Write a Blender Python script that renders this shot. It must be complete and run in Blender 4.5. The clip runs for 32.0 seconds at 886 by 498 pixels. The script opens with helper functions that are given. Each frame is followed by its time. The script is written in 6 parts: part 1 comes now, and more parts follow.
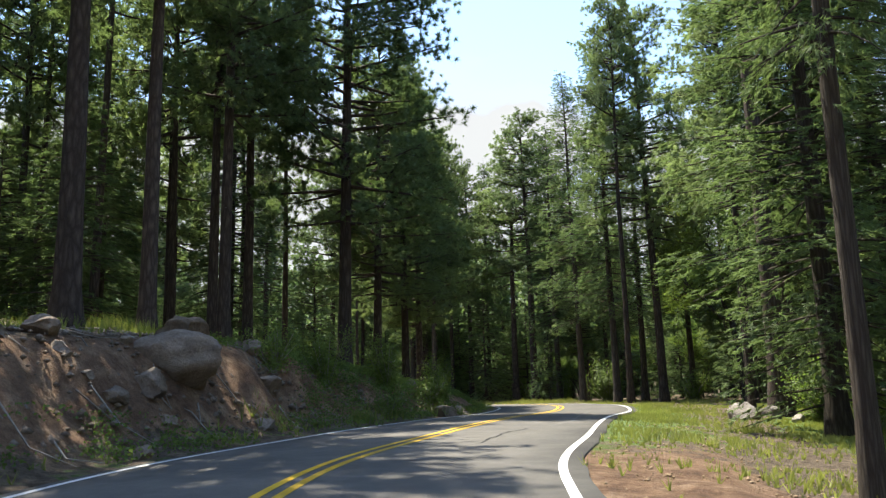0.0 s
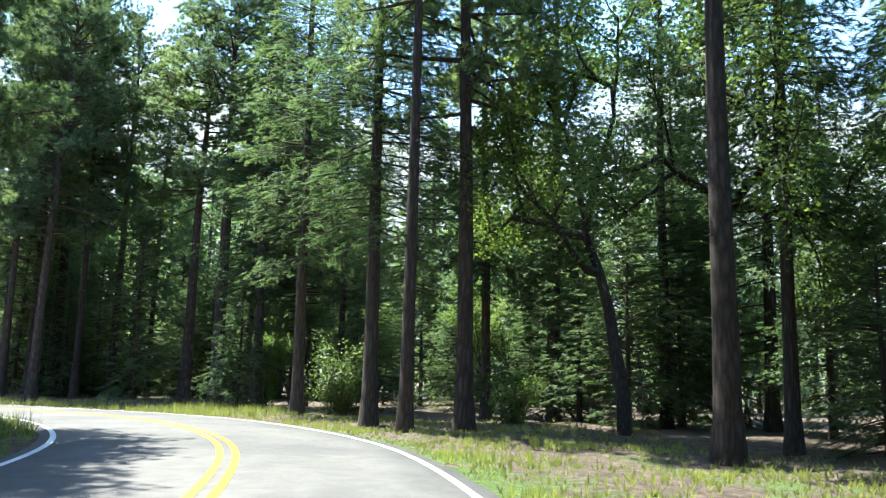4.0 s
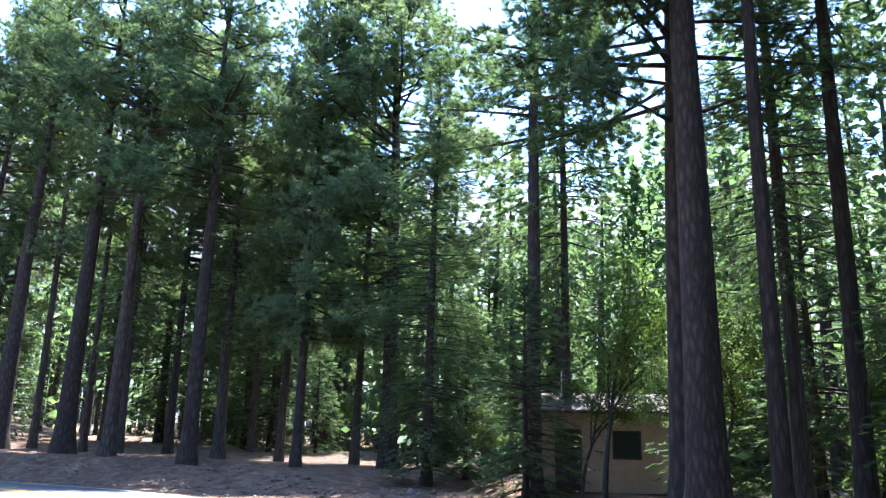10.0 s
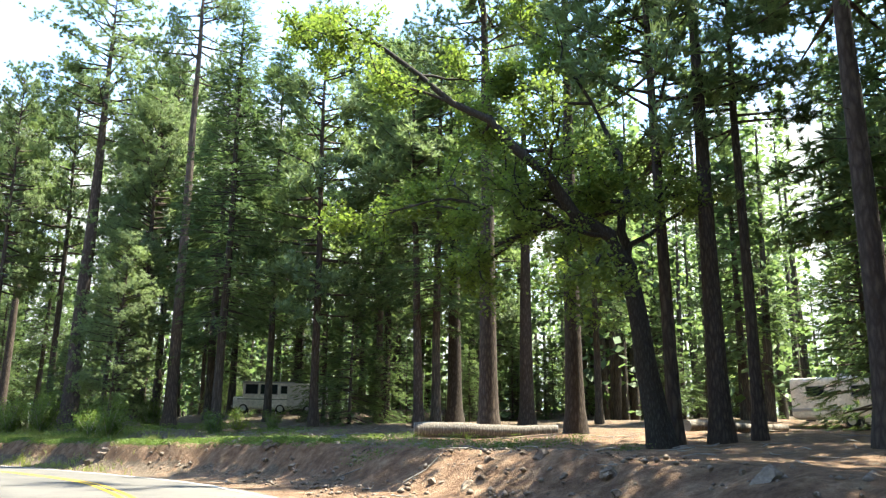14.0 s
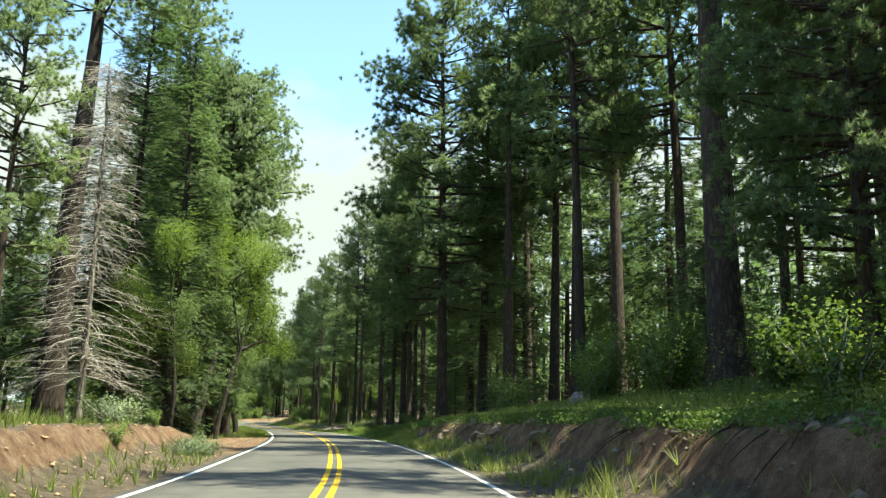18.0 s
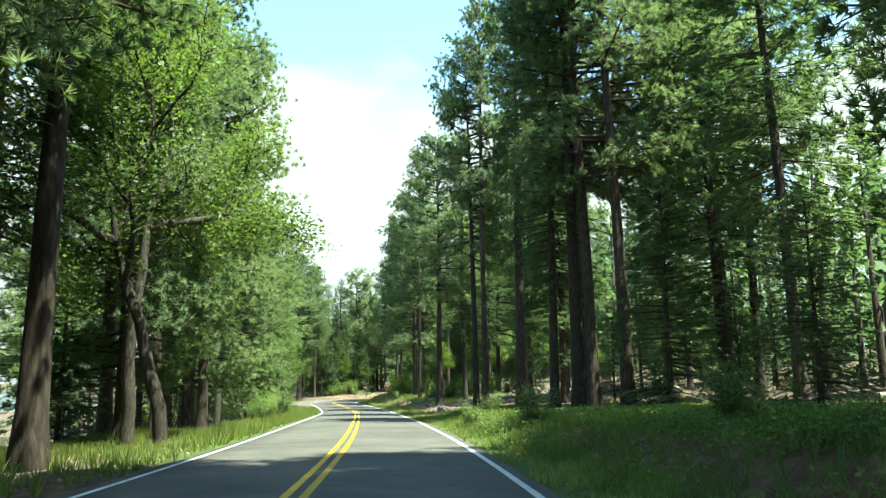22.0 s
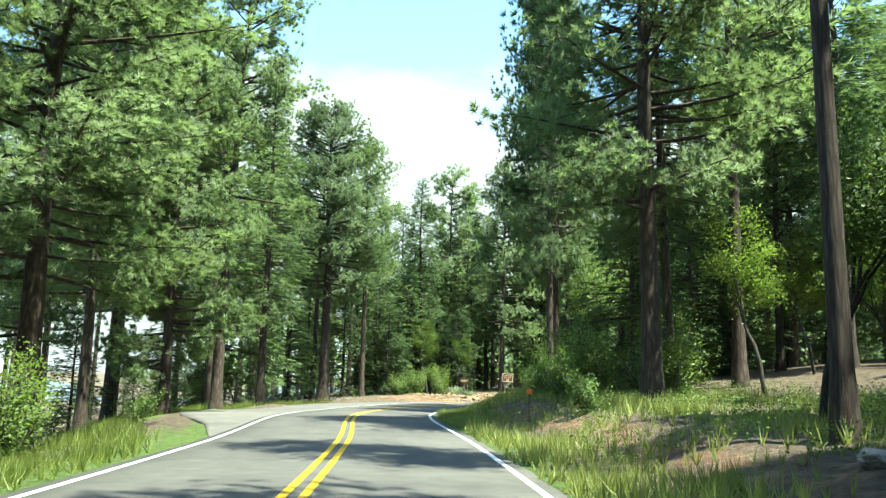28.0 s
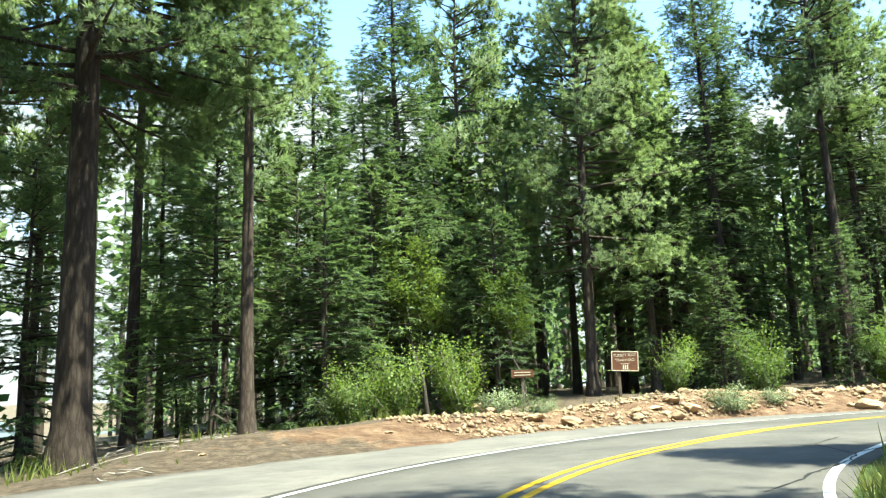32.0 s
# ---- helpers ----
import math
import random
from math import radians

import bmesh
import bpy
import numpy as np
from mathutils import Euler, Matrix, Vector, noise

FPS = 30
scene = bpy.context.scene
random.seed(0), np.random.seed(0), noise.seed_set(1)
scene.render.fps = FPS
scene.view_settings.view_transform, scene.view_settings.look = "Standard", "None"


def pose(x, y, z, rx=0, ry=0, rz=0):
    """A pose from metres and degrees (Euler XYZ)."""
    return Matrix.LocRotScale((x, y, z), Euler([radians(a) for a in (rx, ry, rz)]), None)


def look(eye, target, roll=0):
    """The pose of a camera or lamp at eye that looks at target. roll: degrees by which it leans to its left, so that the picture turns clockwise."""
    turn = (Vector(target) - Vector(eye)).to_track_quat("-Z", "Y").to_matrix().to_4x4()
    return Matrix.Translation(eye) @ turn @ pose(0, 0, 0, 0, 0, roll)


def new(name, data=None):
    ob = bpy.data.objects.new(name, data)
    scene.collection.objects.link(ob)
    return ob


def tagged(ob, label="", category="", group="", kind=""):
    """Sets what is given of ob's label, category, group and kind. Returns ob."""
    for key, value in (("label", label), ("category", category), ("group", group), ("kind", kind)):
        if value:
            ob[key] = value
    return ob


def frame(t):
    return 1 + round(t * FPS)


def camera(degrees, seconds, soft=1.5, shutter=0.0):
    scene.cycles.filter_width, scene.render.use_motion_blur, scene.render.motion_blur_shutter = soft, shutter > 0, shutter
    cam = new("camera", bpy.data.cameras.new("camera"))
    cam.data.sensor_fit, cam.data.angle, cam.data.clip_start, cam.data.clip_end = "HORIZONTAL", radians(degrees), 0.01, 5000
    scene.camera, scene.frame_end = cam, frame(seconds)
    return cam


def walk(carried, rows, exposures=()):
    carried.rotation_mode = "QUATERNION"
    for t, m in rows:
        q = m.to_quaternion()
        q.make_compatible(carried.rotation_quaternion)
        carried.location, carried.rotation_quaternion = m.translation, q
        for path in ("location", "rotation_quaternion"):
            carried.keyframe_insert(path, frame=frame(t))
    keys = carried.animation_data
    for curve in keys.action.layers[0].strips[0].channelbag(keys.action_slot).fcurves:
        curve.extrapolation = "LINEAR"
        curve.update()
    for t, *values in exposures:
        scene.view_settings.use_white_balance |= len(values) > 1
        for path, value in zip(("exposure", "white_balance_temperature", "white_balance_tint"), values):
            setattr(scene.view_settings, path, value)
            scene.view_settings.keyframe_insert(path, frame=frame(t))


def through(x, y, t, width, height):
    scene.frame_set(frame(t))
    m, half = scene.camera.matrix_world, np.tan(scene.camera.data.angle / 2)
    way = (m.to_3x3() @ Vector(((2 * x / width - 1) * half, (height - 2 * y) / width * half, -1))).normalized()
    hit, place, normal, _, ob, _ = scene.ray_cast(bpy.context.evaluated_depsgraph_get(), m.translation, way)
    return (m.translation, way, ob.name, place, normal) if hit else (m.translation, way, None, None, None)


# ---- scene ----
cam = camera(57.0, 32.0, soft=1.3)
PATH = [
    (0, (3.859, -32.124, 0.941), (3.255, -30.252, 1.302), -1.5),
    (0.5, (2.759, -29.259, 1.066), (2.294, -27.346, 1.418), -1.4),
    (1, (1.831, -26.188, 1.181), (1.481, -24.25, 1.53), -0.5),
    (1.5, (0.971, -22.693, 1.274), (0.784, -20.728, 1.594), -0.4),
    (2, (0.387, -18.87, 1.348), (0.311, -16.898, 1.675), -0.8),
    (2.5, (-0.101, -14.89, 1.471), (-0.077, -12.914, 1.784), -1.1),
    (4.5, (-0.733, 0.47, 1.585), (-0.716, 2.435, 1.954), 2.6),
    (5, (-0.765, 4.048, 1.591), (-0.892, 6.002, 1.998), 2.1),
    (5.5, (-1.204, 7.409, 1.615), (-1.483, 9.345, 2.033), 1.6),
    (6, (-2.113, 10.91, 1.666), (-2.579, 12.806, 2.101), 1.7),
    (6.5, (-3.297, 14.554, 1.735), (-3.969, 16.378, 2.206), 2.1),
    (7, (-4.666, 17.965, 1.785), (-5.522, 19.714, 2.239), 2.5),
    (7.5, (-6.29, 20.922, 1.796), (-7.333, 22.567, 2.248), 2.9),
    (8, (-8.261, 23.511, 1.773), (-9.444, 25.047, 2.262), 2.3),
    (8.5, (-10.473, 25.785, 1.737), (-11.806, 27.195, 2.224), 2.8),
    (9, (-12.914, 27.825, 1.715), (-14.384, 29.098, 2.183), 2.7),
    (9.5, (-15.817, 29.829, 1.723), (-17.432, 30.905, 2.207), 1.9),
    (10, (-19.266, 31.784, 1.756), (-20.99, 32.67, 2.249), 1.5),
    (10.5, (-23.095, 33.469, 1.796), (-24.912, 34.144, 2.291), 1.3),
    (11, (-27.128, 34.756, 1.826), (-29.012, 35.209, 2.322), 1.4),
    (11.5, (-31.236, 35.647, 1.833), (-33.157, 35.885, 2.334), 0.6),
    (12, (-35.35, 36.068, 1.819), (-37.282, 36.008, 2.335), 0.7),
    (12.5, (-39.465, 35.85, 1.794), (-41.367, 35.524, 2.32), 0.2),
    (13, (-43.534, 34.926, 1.771), (-45.378, 34.323, 2.26), 0.6),
    (13.5, (-47.406, 33.35, 1.764), (-49.157, 32.51, 2.242), 0.2),
    (14, (-50.937, 31.252, 1.788), (-52.558, 30.186, 2.275), 0.4),
    (14.5, (-54.124, 28.725, 1.846), (-55.594, 27.459, 2.331), 1.0),
    (15, (-57.08, 25.742, 1.92), (-58.405, 24.325, 2.407), 0.7),
    (15.5, (-59.942, 22.222, 1.997), (-61.119, 20.676, 2.469), 0.2),
    (17.5, (-70.574, 2.545, 2.142), (-71.146, 0.674, 2.556), 1.4),
    (18, (-72.272, -2.732, 2.184), (-72.738, -4.631, 2.607), 0.9),
    (18.5, (-73.65, -8.221, 2.238), (-74.031, -10.137, 2.666), 0.2),
    (19, (-74.778, -14.018, 2.304), (-75.068, -15.953, 2.718), -1.1),
    (19.5, (-75.746, -20.144, 2.37), (-75.996, -22.086, 2.775), -2.2),
    (20, (-76.58, -26.505, 2.427), (-76.823, -28.443, 2.856), -1.0),
    (20.5, (-77.25, -32.933, 2.47), (-77.509, -34.868, 2.904), -0.2),
    (21, (-77.875, -39.363, 2.5), (-78.113, -41.307, 2.905), 0.4),
    (21.5, (-78.483, -45.883, 2.52), (-78.705, -47.837, 2.889), 0.5),
    (22, (-78.972, -52.598, 2.534), (-79.175, -54.555, 2.889), -0.9),
    (22.5, (-79.297, -59.555, 2.546), (-79.519, -61.513, 2.885), -2.1),
    (23, (-79.569, -66.736, 2.558), (-79.802, -68.696, 2.878), -2.2),
    (23.5, (-79.812, -74.082, 2.569), (-80.054, -76.046, 2.862), -0.7),
    (24, (-80.003, -81.514, 2.576), (-80.228, -83.483, 2.845), -0.8),
    (24.5, (-80.076, -88.97, 2.578), (-80.271, -90.942, 2.848), 0.0),
    (25, (-80.08, -96.384, 2.575), (-80.262, -98.355, 2.864), 0.2),
    (25.5, (-80.133, -103.512, 2.569), (-80.278, -105.485, 2.864), -0.4),
    (27.5, (-80.035, -126.911, 2.475), (-80.045, -128.881, 2.823), 0.8),
    (28, (-80.004, -133.355, 2.505), (-79.951, -135.321, 2.87), 1.3),
    (28.5, (-79.825, -139.868, 2.564), (-79.682, -141.825, 2.949), 1.4),
    (29, (-79.32, -146.265, 2.655), (-79.149, -148.22, 3.042), 1.7),
    (29.5, (-78.565, -152.56, 2.772), (-78.373, -154.514, 3.157), 1.6),
    (30, (-77.739, -158.826, 2.901), (-77.531, -160.783, 3.259), 1.3),
    (30.5, (-77.048, -165.068, 3.027), (-76.826, -167.022, 3.388), -0.0),
    (31, (-76.646, -171.19, 3.135), (-76.454, -173.149, 3.489), -0.8),
    (31.5, (-76.755, -177.164, 3.204), (-76.625, -179.125, 3.575), -1.7),
    (32, (-77.553, -183.126, 3.206), (-77.54, -185.088, 3.593), -2.0),
]
walk(cam, [(t, look(eye, target, roll)) for t, eye, target, roll in PATH], [(0, 1.45, 7000, 6), (1, 1.75, 6900, 6), (2.5, 1.98, 6700, 2), (5, 2.4, 5700, 2), (6, 2.15, 5700, 4), (7, 2.5, 5900, 14), (9, 2.6, 5700, 14), (10, 2.6, 5500, 14), (12, 3.1, 6200, 8), (13, 2.85, 7000, 4), (14, 2.45, 7000, 2), (15, 1.8, 6700, 0), (16, 1.5, 6700, -6), (18, 1.5, 7200, -10), (19, 1.55, 7000, -14), (20, 1.7, 6900, -18), (22, 1.9, 6700, -18), (23.5, 1.85, 6700, -14), (25, 1.9, 6500, -16), (28, 1.95, 6500, -14), (30, 1.6, 6900, -10), (31, 1.8, 6800, -10), (32, 1.95, 6700, -10)])

# ---- daylight: a high sun, blue sky with white clouds ----
SUN_TURN, SUN_HIGH = 56.0, 67.0  # degrees to the left of +y, and over the horizon
sun = new("sun", bpy.data.lights.new("sun", "SUN"))
sun.data.energy, sun.data.angle, sun.data.color = 5.2, radians(0.53), (1.0, 0.95, 0.87)
sun.matrix_world = pose(0, 0, 60, 90 - SUN_HIGH, 0, 180 + SUN_TURN)
world = bpy.data.worlds.new("sky")
scene.world = world
world.use_nodes = True
wn = world.node_tree
back = wn.nodes["Background"]
sky = wn.nodes.new("ShaderNodeTexSky")
sky.sky_type, sky.sun_disc, sky.sun_elevation, sky.sun_rotation = "NISHITA", False, radians(SUN_HIGH), radians(-SUN_TURN)
sky.altitude, sky.air_density, sky.dust_density, sky.ozone_density = 900, 0.75, 0.4, 1.6
tc = wn.nodes.new("ShaderNodeTexCoord")
flat = wn.nodes.new("ShaderNodeVectorMath")
flat.operation = "DIVIDE"
parts = wn.nodes.new("ShaderNodeSeparateXYZ")
lift = wn.nodes.new("ShaderNodeMath")
lift.operation, lift.inputs[1].default_value = "ADD", 0.22
wn.links.new(tc.outputs["Generated"], parts.inputs[0])
wn.links.new(parts.outputs["Z"], lift.inputs[0])
wn.links.new(tc.outputs["Generated"], flat.inputs[0])
wn.links.new(lift.outputs[0], flat.inputs[1])
cloud = wn.nodes.new("ShaderNodeTexNoise")
cloud.inputs["Scale"].default_value, cloud.inputs["Detail"].default_value, cloud.inputs["Roughness"].default_value = 1.5, 7.0, 0.55
wn.links.new(flat.outputs[0], cloud.inputs["Vector"])
veil = wn.nodes.new("ShaderNodeMapRange")  # more cloud towards the horizon
veil.inputs["From Min"].default_value, veil.inputs["From Max"].default_value = 0.28, 0.43
veil.inputs["To Min"].default_value, veil.inputs["To Max"].default_value = 0.3, -0.1
wn.links.new(parts.outputs["Z"], veil.inputs["Value"])
total = wn.nodes.new("ShaderNodeMath")
wn.links.new(cloud.outputs["Fac"], total.inputs[0])
wn.links.new(veil.outputs[0], total.inputs[1])
edge = wn.nodes.new("ShaderNodeMapRange")
edge.inputs["From Min"].default_value, edge.inputs["From Max"].default_value = 0.56, 0.7
wn.links.new(total.outputs[0], edge.inputs["Value"])
mixed = wn.nodes.new("ShaderNodeMix")
mixed.data_type = "RGBA"
mixed.inputs[7].default_value = (1.48, 1.55, 1.7, 1)
wn.links.new(edge.outputs[0], mixed.inputs[0])
wn.links.new(sky.outputs[0], mixed.inputs[6])
wn.links.new(mixed.outputs[2], back.inputs["Color"])
back.inputs["Strength"].default_value = 0.22


# ---- materials ----
def material(name, base, rough=0.8, metal=0.0):
    m = bpy.data.materials.new(name)
    m.use_nodes = True
    nt = m.node_tree
    b = nt.nodes["Principled BSDF"]
    b.inputs["Base Color"].default_value = (*base, 1)
    b.inputs["Roughness"].default_value = rough
    b.inputs["Metallic"].default_value = metal
    b.inputs["Specular IOR Level"].default_value = 0.3
    return m, nt, b


def node(nt, kind, values=None, **settings):
    n = nt.nodes.new(kind)
    for key, value in settings.items():
        setattr(n, key, value)
    for key, value in (values or {}).items():
        n.inputs[key].default_value = value
    return n


def noise_of(nt, scale, detail=4.0, rough=0.6, stretch=None):
    """A noise in the world's metres."""
    g = node(nt, "ShaderNodeNewGeometry")
    out = g.outputs["Position"]
    if stretch:
        mp = node(nt, "ShaderNodeMapping", {"Scale": stretch})
        nt.links.new(out, mp.inputs["Vector"])
        out = mp.outputs["Vector"]
    n = node(nt, "ShaderNodeTexNoise", {"Scale": scale, "Detail": detail, "Roughness": rough})
    nt.links.new(out, n.inputs["Vector"])
    return n.outputs["Fac"]


def ramp(nt, fac, stops):
    r = node(nt, "ShaderNodeValToRGB")
    e = r.color_ramp.elements
    while len(e) < len(stops):
        e.new(0.5)
    for k, (at, col) in enumerate(stops):
        e[k].position, e[k].color = at, (*col, 1)
    nt.links.new(fac, r.inputs["Fac"])
    return r.outputs["Color"]


def mix(nt, fac, a, b, blend="MIX"):
    m = node(nt, "ShaderNodeMix", data_type="RGBA", blend_type=blend)
    for value, slot in ((fac, 0), (a, 6), (b, 7)):
        if isinstance(value, (int, float)):
            m.inputs[slot].default_value = value
        elif isinstance(value, tuple):
            m.inputs[slot].default_value = (*value, 1)
        else:
            nt.links.new(value, m.inputs[slot])
    return m.outputs[2]


def bump(nt, b, fac, strength, distance):
    n = node(nt, "ShaderNodeBump", {"Strength": strength, "Distance": distance})
    nt.links.new(fac, n.inputs["Height"])
    nt.links.new(n.outputs["Normal"], b.inputs["Normal"])


def leaf_material(name, dark, light, through=0.35, spread=0.35):
    """Foliage: light comes through it; each tree differs a little, and each clump."""
    m = bpy.data.materials.new(name)
    m.use_nodes = True
    nt = m.node_tree
    nt.nodes.remove(nt.nodes["Principled BSDF"])
    info, geo = node(nt, "ShaderNodeObjectInfo"), node(nt, "ShaderNodeNewGeometry")
    add = node(nt, "ShaderNodeMath", operation="MULTIPLY_ADD")
    nt.links.new(geo.outputs["Random Per Island"], add.inputs[0])
    add.inputs[1].default_value = 0.5
    half = node(nt, "ShaderNodeMath", operation="MULTIPLY")
    nt.links.new(info.outputs["Random"], half.inputs[0])
    half.inputs[1].default_value = 0.5
    nt.links.new(half.outputs[0], add.inputs[2])
    patch = noise_of(nt, 0.9, 3.0)
    col = ramp(nt, add.outputs[0], [(0.1, dark), (0.9, light)])
    hsv = node(nt, "ShaderNodeHueSaturation", {"Saturation": 1.0, "Value": 1.0})
    nt.links.new(col, hsv.inputs["Color"])
    val = node(nt, "ShaderNodeMapRange", {"From Min": 0.3, "From Max": 0.7, "To Min": 1 - spread, "To Max": 1 + spread})
    nt.links.new(patch, val.inputs["Value"])
    nt.links.new(val.outputs[0], hsv.inputs["Value"])
    d, t = node(nt, "ShaderNodeBsdfDiffuse"), node(nt, "ShaderNodeBsdfTranslucent")
    g = node(nt, "ShaderNodeBsdfGlossy", {"Roughness": 0.55, "Color": (0.8, 0.85, 0.8, 1)})
    tint = mix(nt, 1.0, hsv.outputs["Color"], (1.1, 1.12, 0.78), "MULTIPLY")
    nt.links.new(hsv.outputs["Color"], d.inputs["Color"])
    nt.links.new(tint, t.inputs["Color"])
    a, c = node(nt, "ShaderNodeMixShader", {0: through}), node(nt, "ShaderNodeMixShader", {0: 0.025})
    nt.links.new(d.outputs[0], a.inputs[1])
    nt.links.new(t.outputs[0], a.inputs[2])
    nt.links.new(a.outputs[0], c.inputs[1])
    nt.links.new(g.outputs[0], c.inputs[2])
    nt.links.new(c.outputs[0], nt.nodes["Material Output"].inputs["Surface"])
    return m


def bark_material(name, dark, light, plates=(7, 7, 1.6), grey=0.0):
    """Furrowed bark, stretched along the trunk."""
    m, nt, b = material(name, dark, 0.95)
    tc = node(nt, "ShaderNodeTexCoord")
    mp = node(nt, "ShaderNodeMapping", {"Scale": plates})
    nt.links.new(tc.outputs["Object"], mp.inputs["Vector"])
    v = node(nt, "ShaderNodeTexVoronoi", {"Scale": 1.0}, feature="DISTANCE_TO_EDGE")
    n = node(nt, "ShaderNodeTexNoise", {"Scale": 2.1, "Detail": 8.0, "Roughness": 0.75})
    nt.links.new(mp.outputs[0], n.inputs["Vector"])
    warped = node(nt, "ShaderNodeVectorMath", operation="ADD")
    nt.links.new(mp.outputs[0], warped.inputs[0])
    nt.links.new(n.outputs["Color"], warped.inputs[1])
    nt.links.new(warped.outputs[0], v.inputs["Vector"])
    crack = ramp(nt, v.outputs["Distance"], [(0.0, (0.38, 0.36, 0.35)), (0.45, (1, 1, 1))])
    info = node(nt, "ShaderNodeObjectInfo")
    tone = mix(nt, n.outputs["Fac"], dark, light)
    each = node(nt, "ShaderNodeMapRange", {"To Min": 0.7, "To Max": 1.25})
    nt.links.new(info.outputs["Random"], each.inputs["Value"])
    hsv = node(nt, "ShaderNodeHueSaturation")
    nt.links.new(mix(nt, 1.0, tone, crack, "MULTIPLY"), hsv.inputs["Color"])
    nt.links.new(each.outputs[0], hsv.inputs["Value"])
    nt.links.new(hsv.outputs["Color"], b.inputs["Base Color"])
    bump(nt, b, crack, 0.7, 0.03)
    return m


def rough_material(name, stops, scale, fine=30.0, relief=0.02, rough=0.9, strength=0.6, stretch=None):
    """Earth, stone or painted surfaces: a broad tone and a fine grain."""
    m, nt, b = material(name, stops[0][1], rough)
    broad, grain = noise_of(nt, scale, 5.0, 0.65, stretch), noise_of(nt, fine, 4.0, 0.7)
    col = ramp(nt, broad, stops)
    spots = ramp(nt, grain, [(0.3, (0.62, 0.62, 0.62)), (0.7, (1.25, 1.25, 1.25))])
    info = node(nt, "ShaderNodeObjectInfo")
    each = node(nt, "ShaderNodeMapRange", {"To Min": 0.8, "To Max": 1.2})
    nt.links.new(info.outputs["Random"], each.inputs["Value"])
    hsv = node(nt, "ShaderNodeHueSaturation")
    nt.links.new(mix(nt, 0.8, col, spots, "MULTIPLY"), hsv.inputs["Color"])
    nt.links.new(each.outputs[0], hsv.inputs["Value"])
    nt.links.new(hsv.outputs["Color"], b.inputs["Base Color"])
    both = node(nt, "ShaderNodeMath", operation="ADD")
    nt.links.new(broad, both.inputs[0])
    nt.links.new(grain, both.inputs[1])
    bump(nt, b, both.outputs[0], strength, relief)
    return m


def asphalt_material(name, tone, tint=(1.0, 1.0, 1.0)):
    """Worn asphalt: grit, paler wheel tracks' blotches, sealed cracks."""
    m, nt, b = material(name, (tone,) * 3, 0.85)
    grit, blotch, wide = noise_of(nt, 90, 3.0), noise_of(nt, 0.35, 5.0, 0.6), noise_of(nt, 2.2, 6.0, 0.7)
    col = ramp(nt, blotch, [(0.3, (tone * 0.72, tone * 0.72, tone * 0.74)), (0.7, (tone * 1.3, tone * 1.28, tone * 1.24))])
    col = mix(nt, 0.5, col, ramp(nt, wide, [(0.35, (0.7, 0.7, 0.7)), (0.65, (1.25, 1.25, 1.25))]), "MULTIPLY")
    col = mix(nt, 0.7, col, ramp(nt, grit, [(0.3, (0.55, 0.55, 0.56)), (0.7, (1.4, 1.4, 1.38))]), "MULTIPLY")
    geo = node(nt, "ShaderNodeNewGeometry")
    warp = node(nt, "ShaderNodeTexNoise", {"Scale": 0.45, "Detail": 7.0})
    nt.links.new(geo.outputs["Position"], warp.inputs["Vector"])
    add = node(nt, "ShaderNodeVectorMath", operation="MULTIPLY_ADD")
    nt.links.new(warp.outputs["Color"], add.inputs[0])
    add.inputs[1].default_value = (5.0, 5.0, 0)
    nt.links.new(geo.outputs["Position"], add.inputs[2])
    v = node(nt, "ShaderNodeTexVoronoi", {"Scale": 0.16}, feature="DISTANCE_TO_EDGE")
    nt.links.new(add.outputs[0], v.inputs["Vector"])
    crack = ramp(nt, v.outputs["Distance"], [(0.0, (0.5, 0.5, 0.5)), (0.004, (1, 1, 1))])
    col = mix(nt, 0.4, col, crack, "MULTIPLY")
    nt.links.new(mix(nt, 1.0, col, tint, "MULTIPLY"), b.inputs["Base Color"])
    bump(nt, b, grit, 0.35, 0.006)
    return m


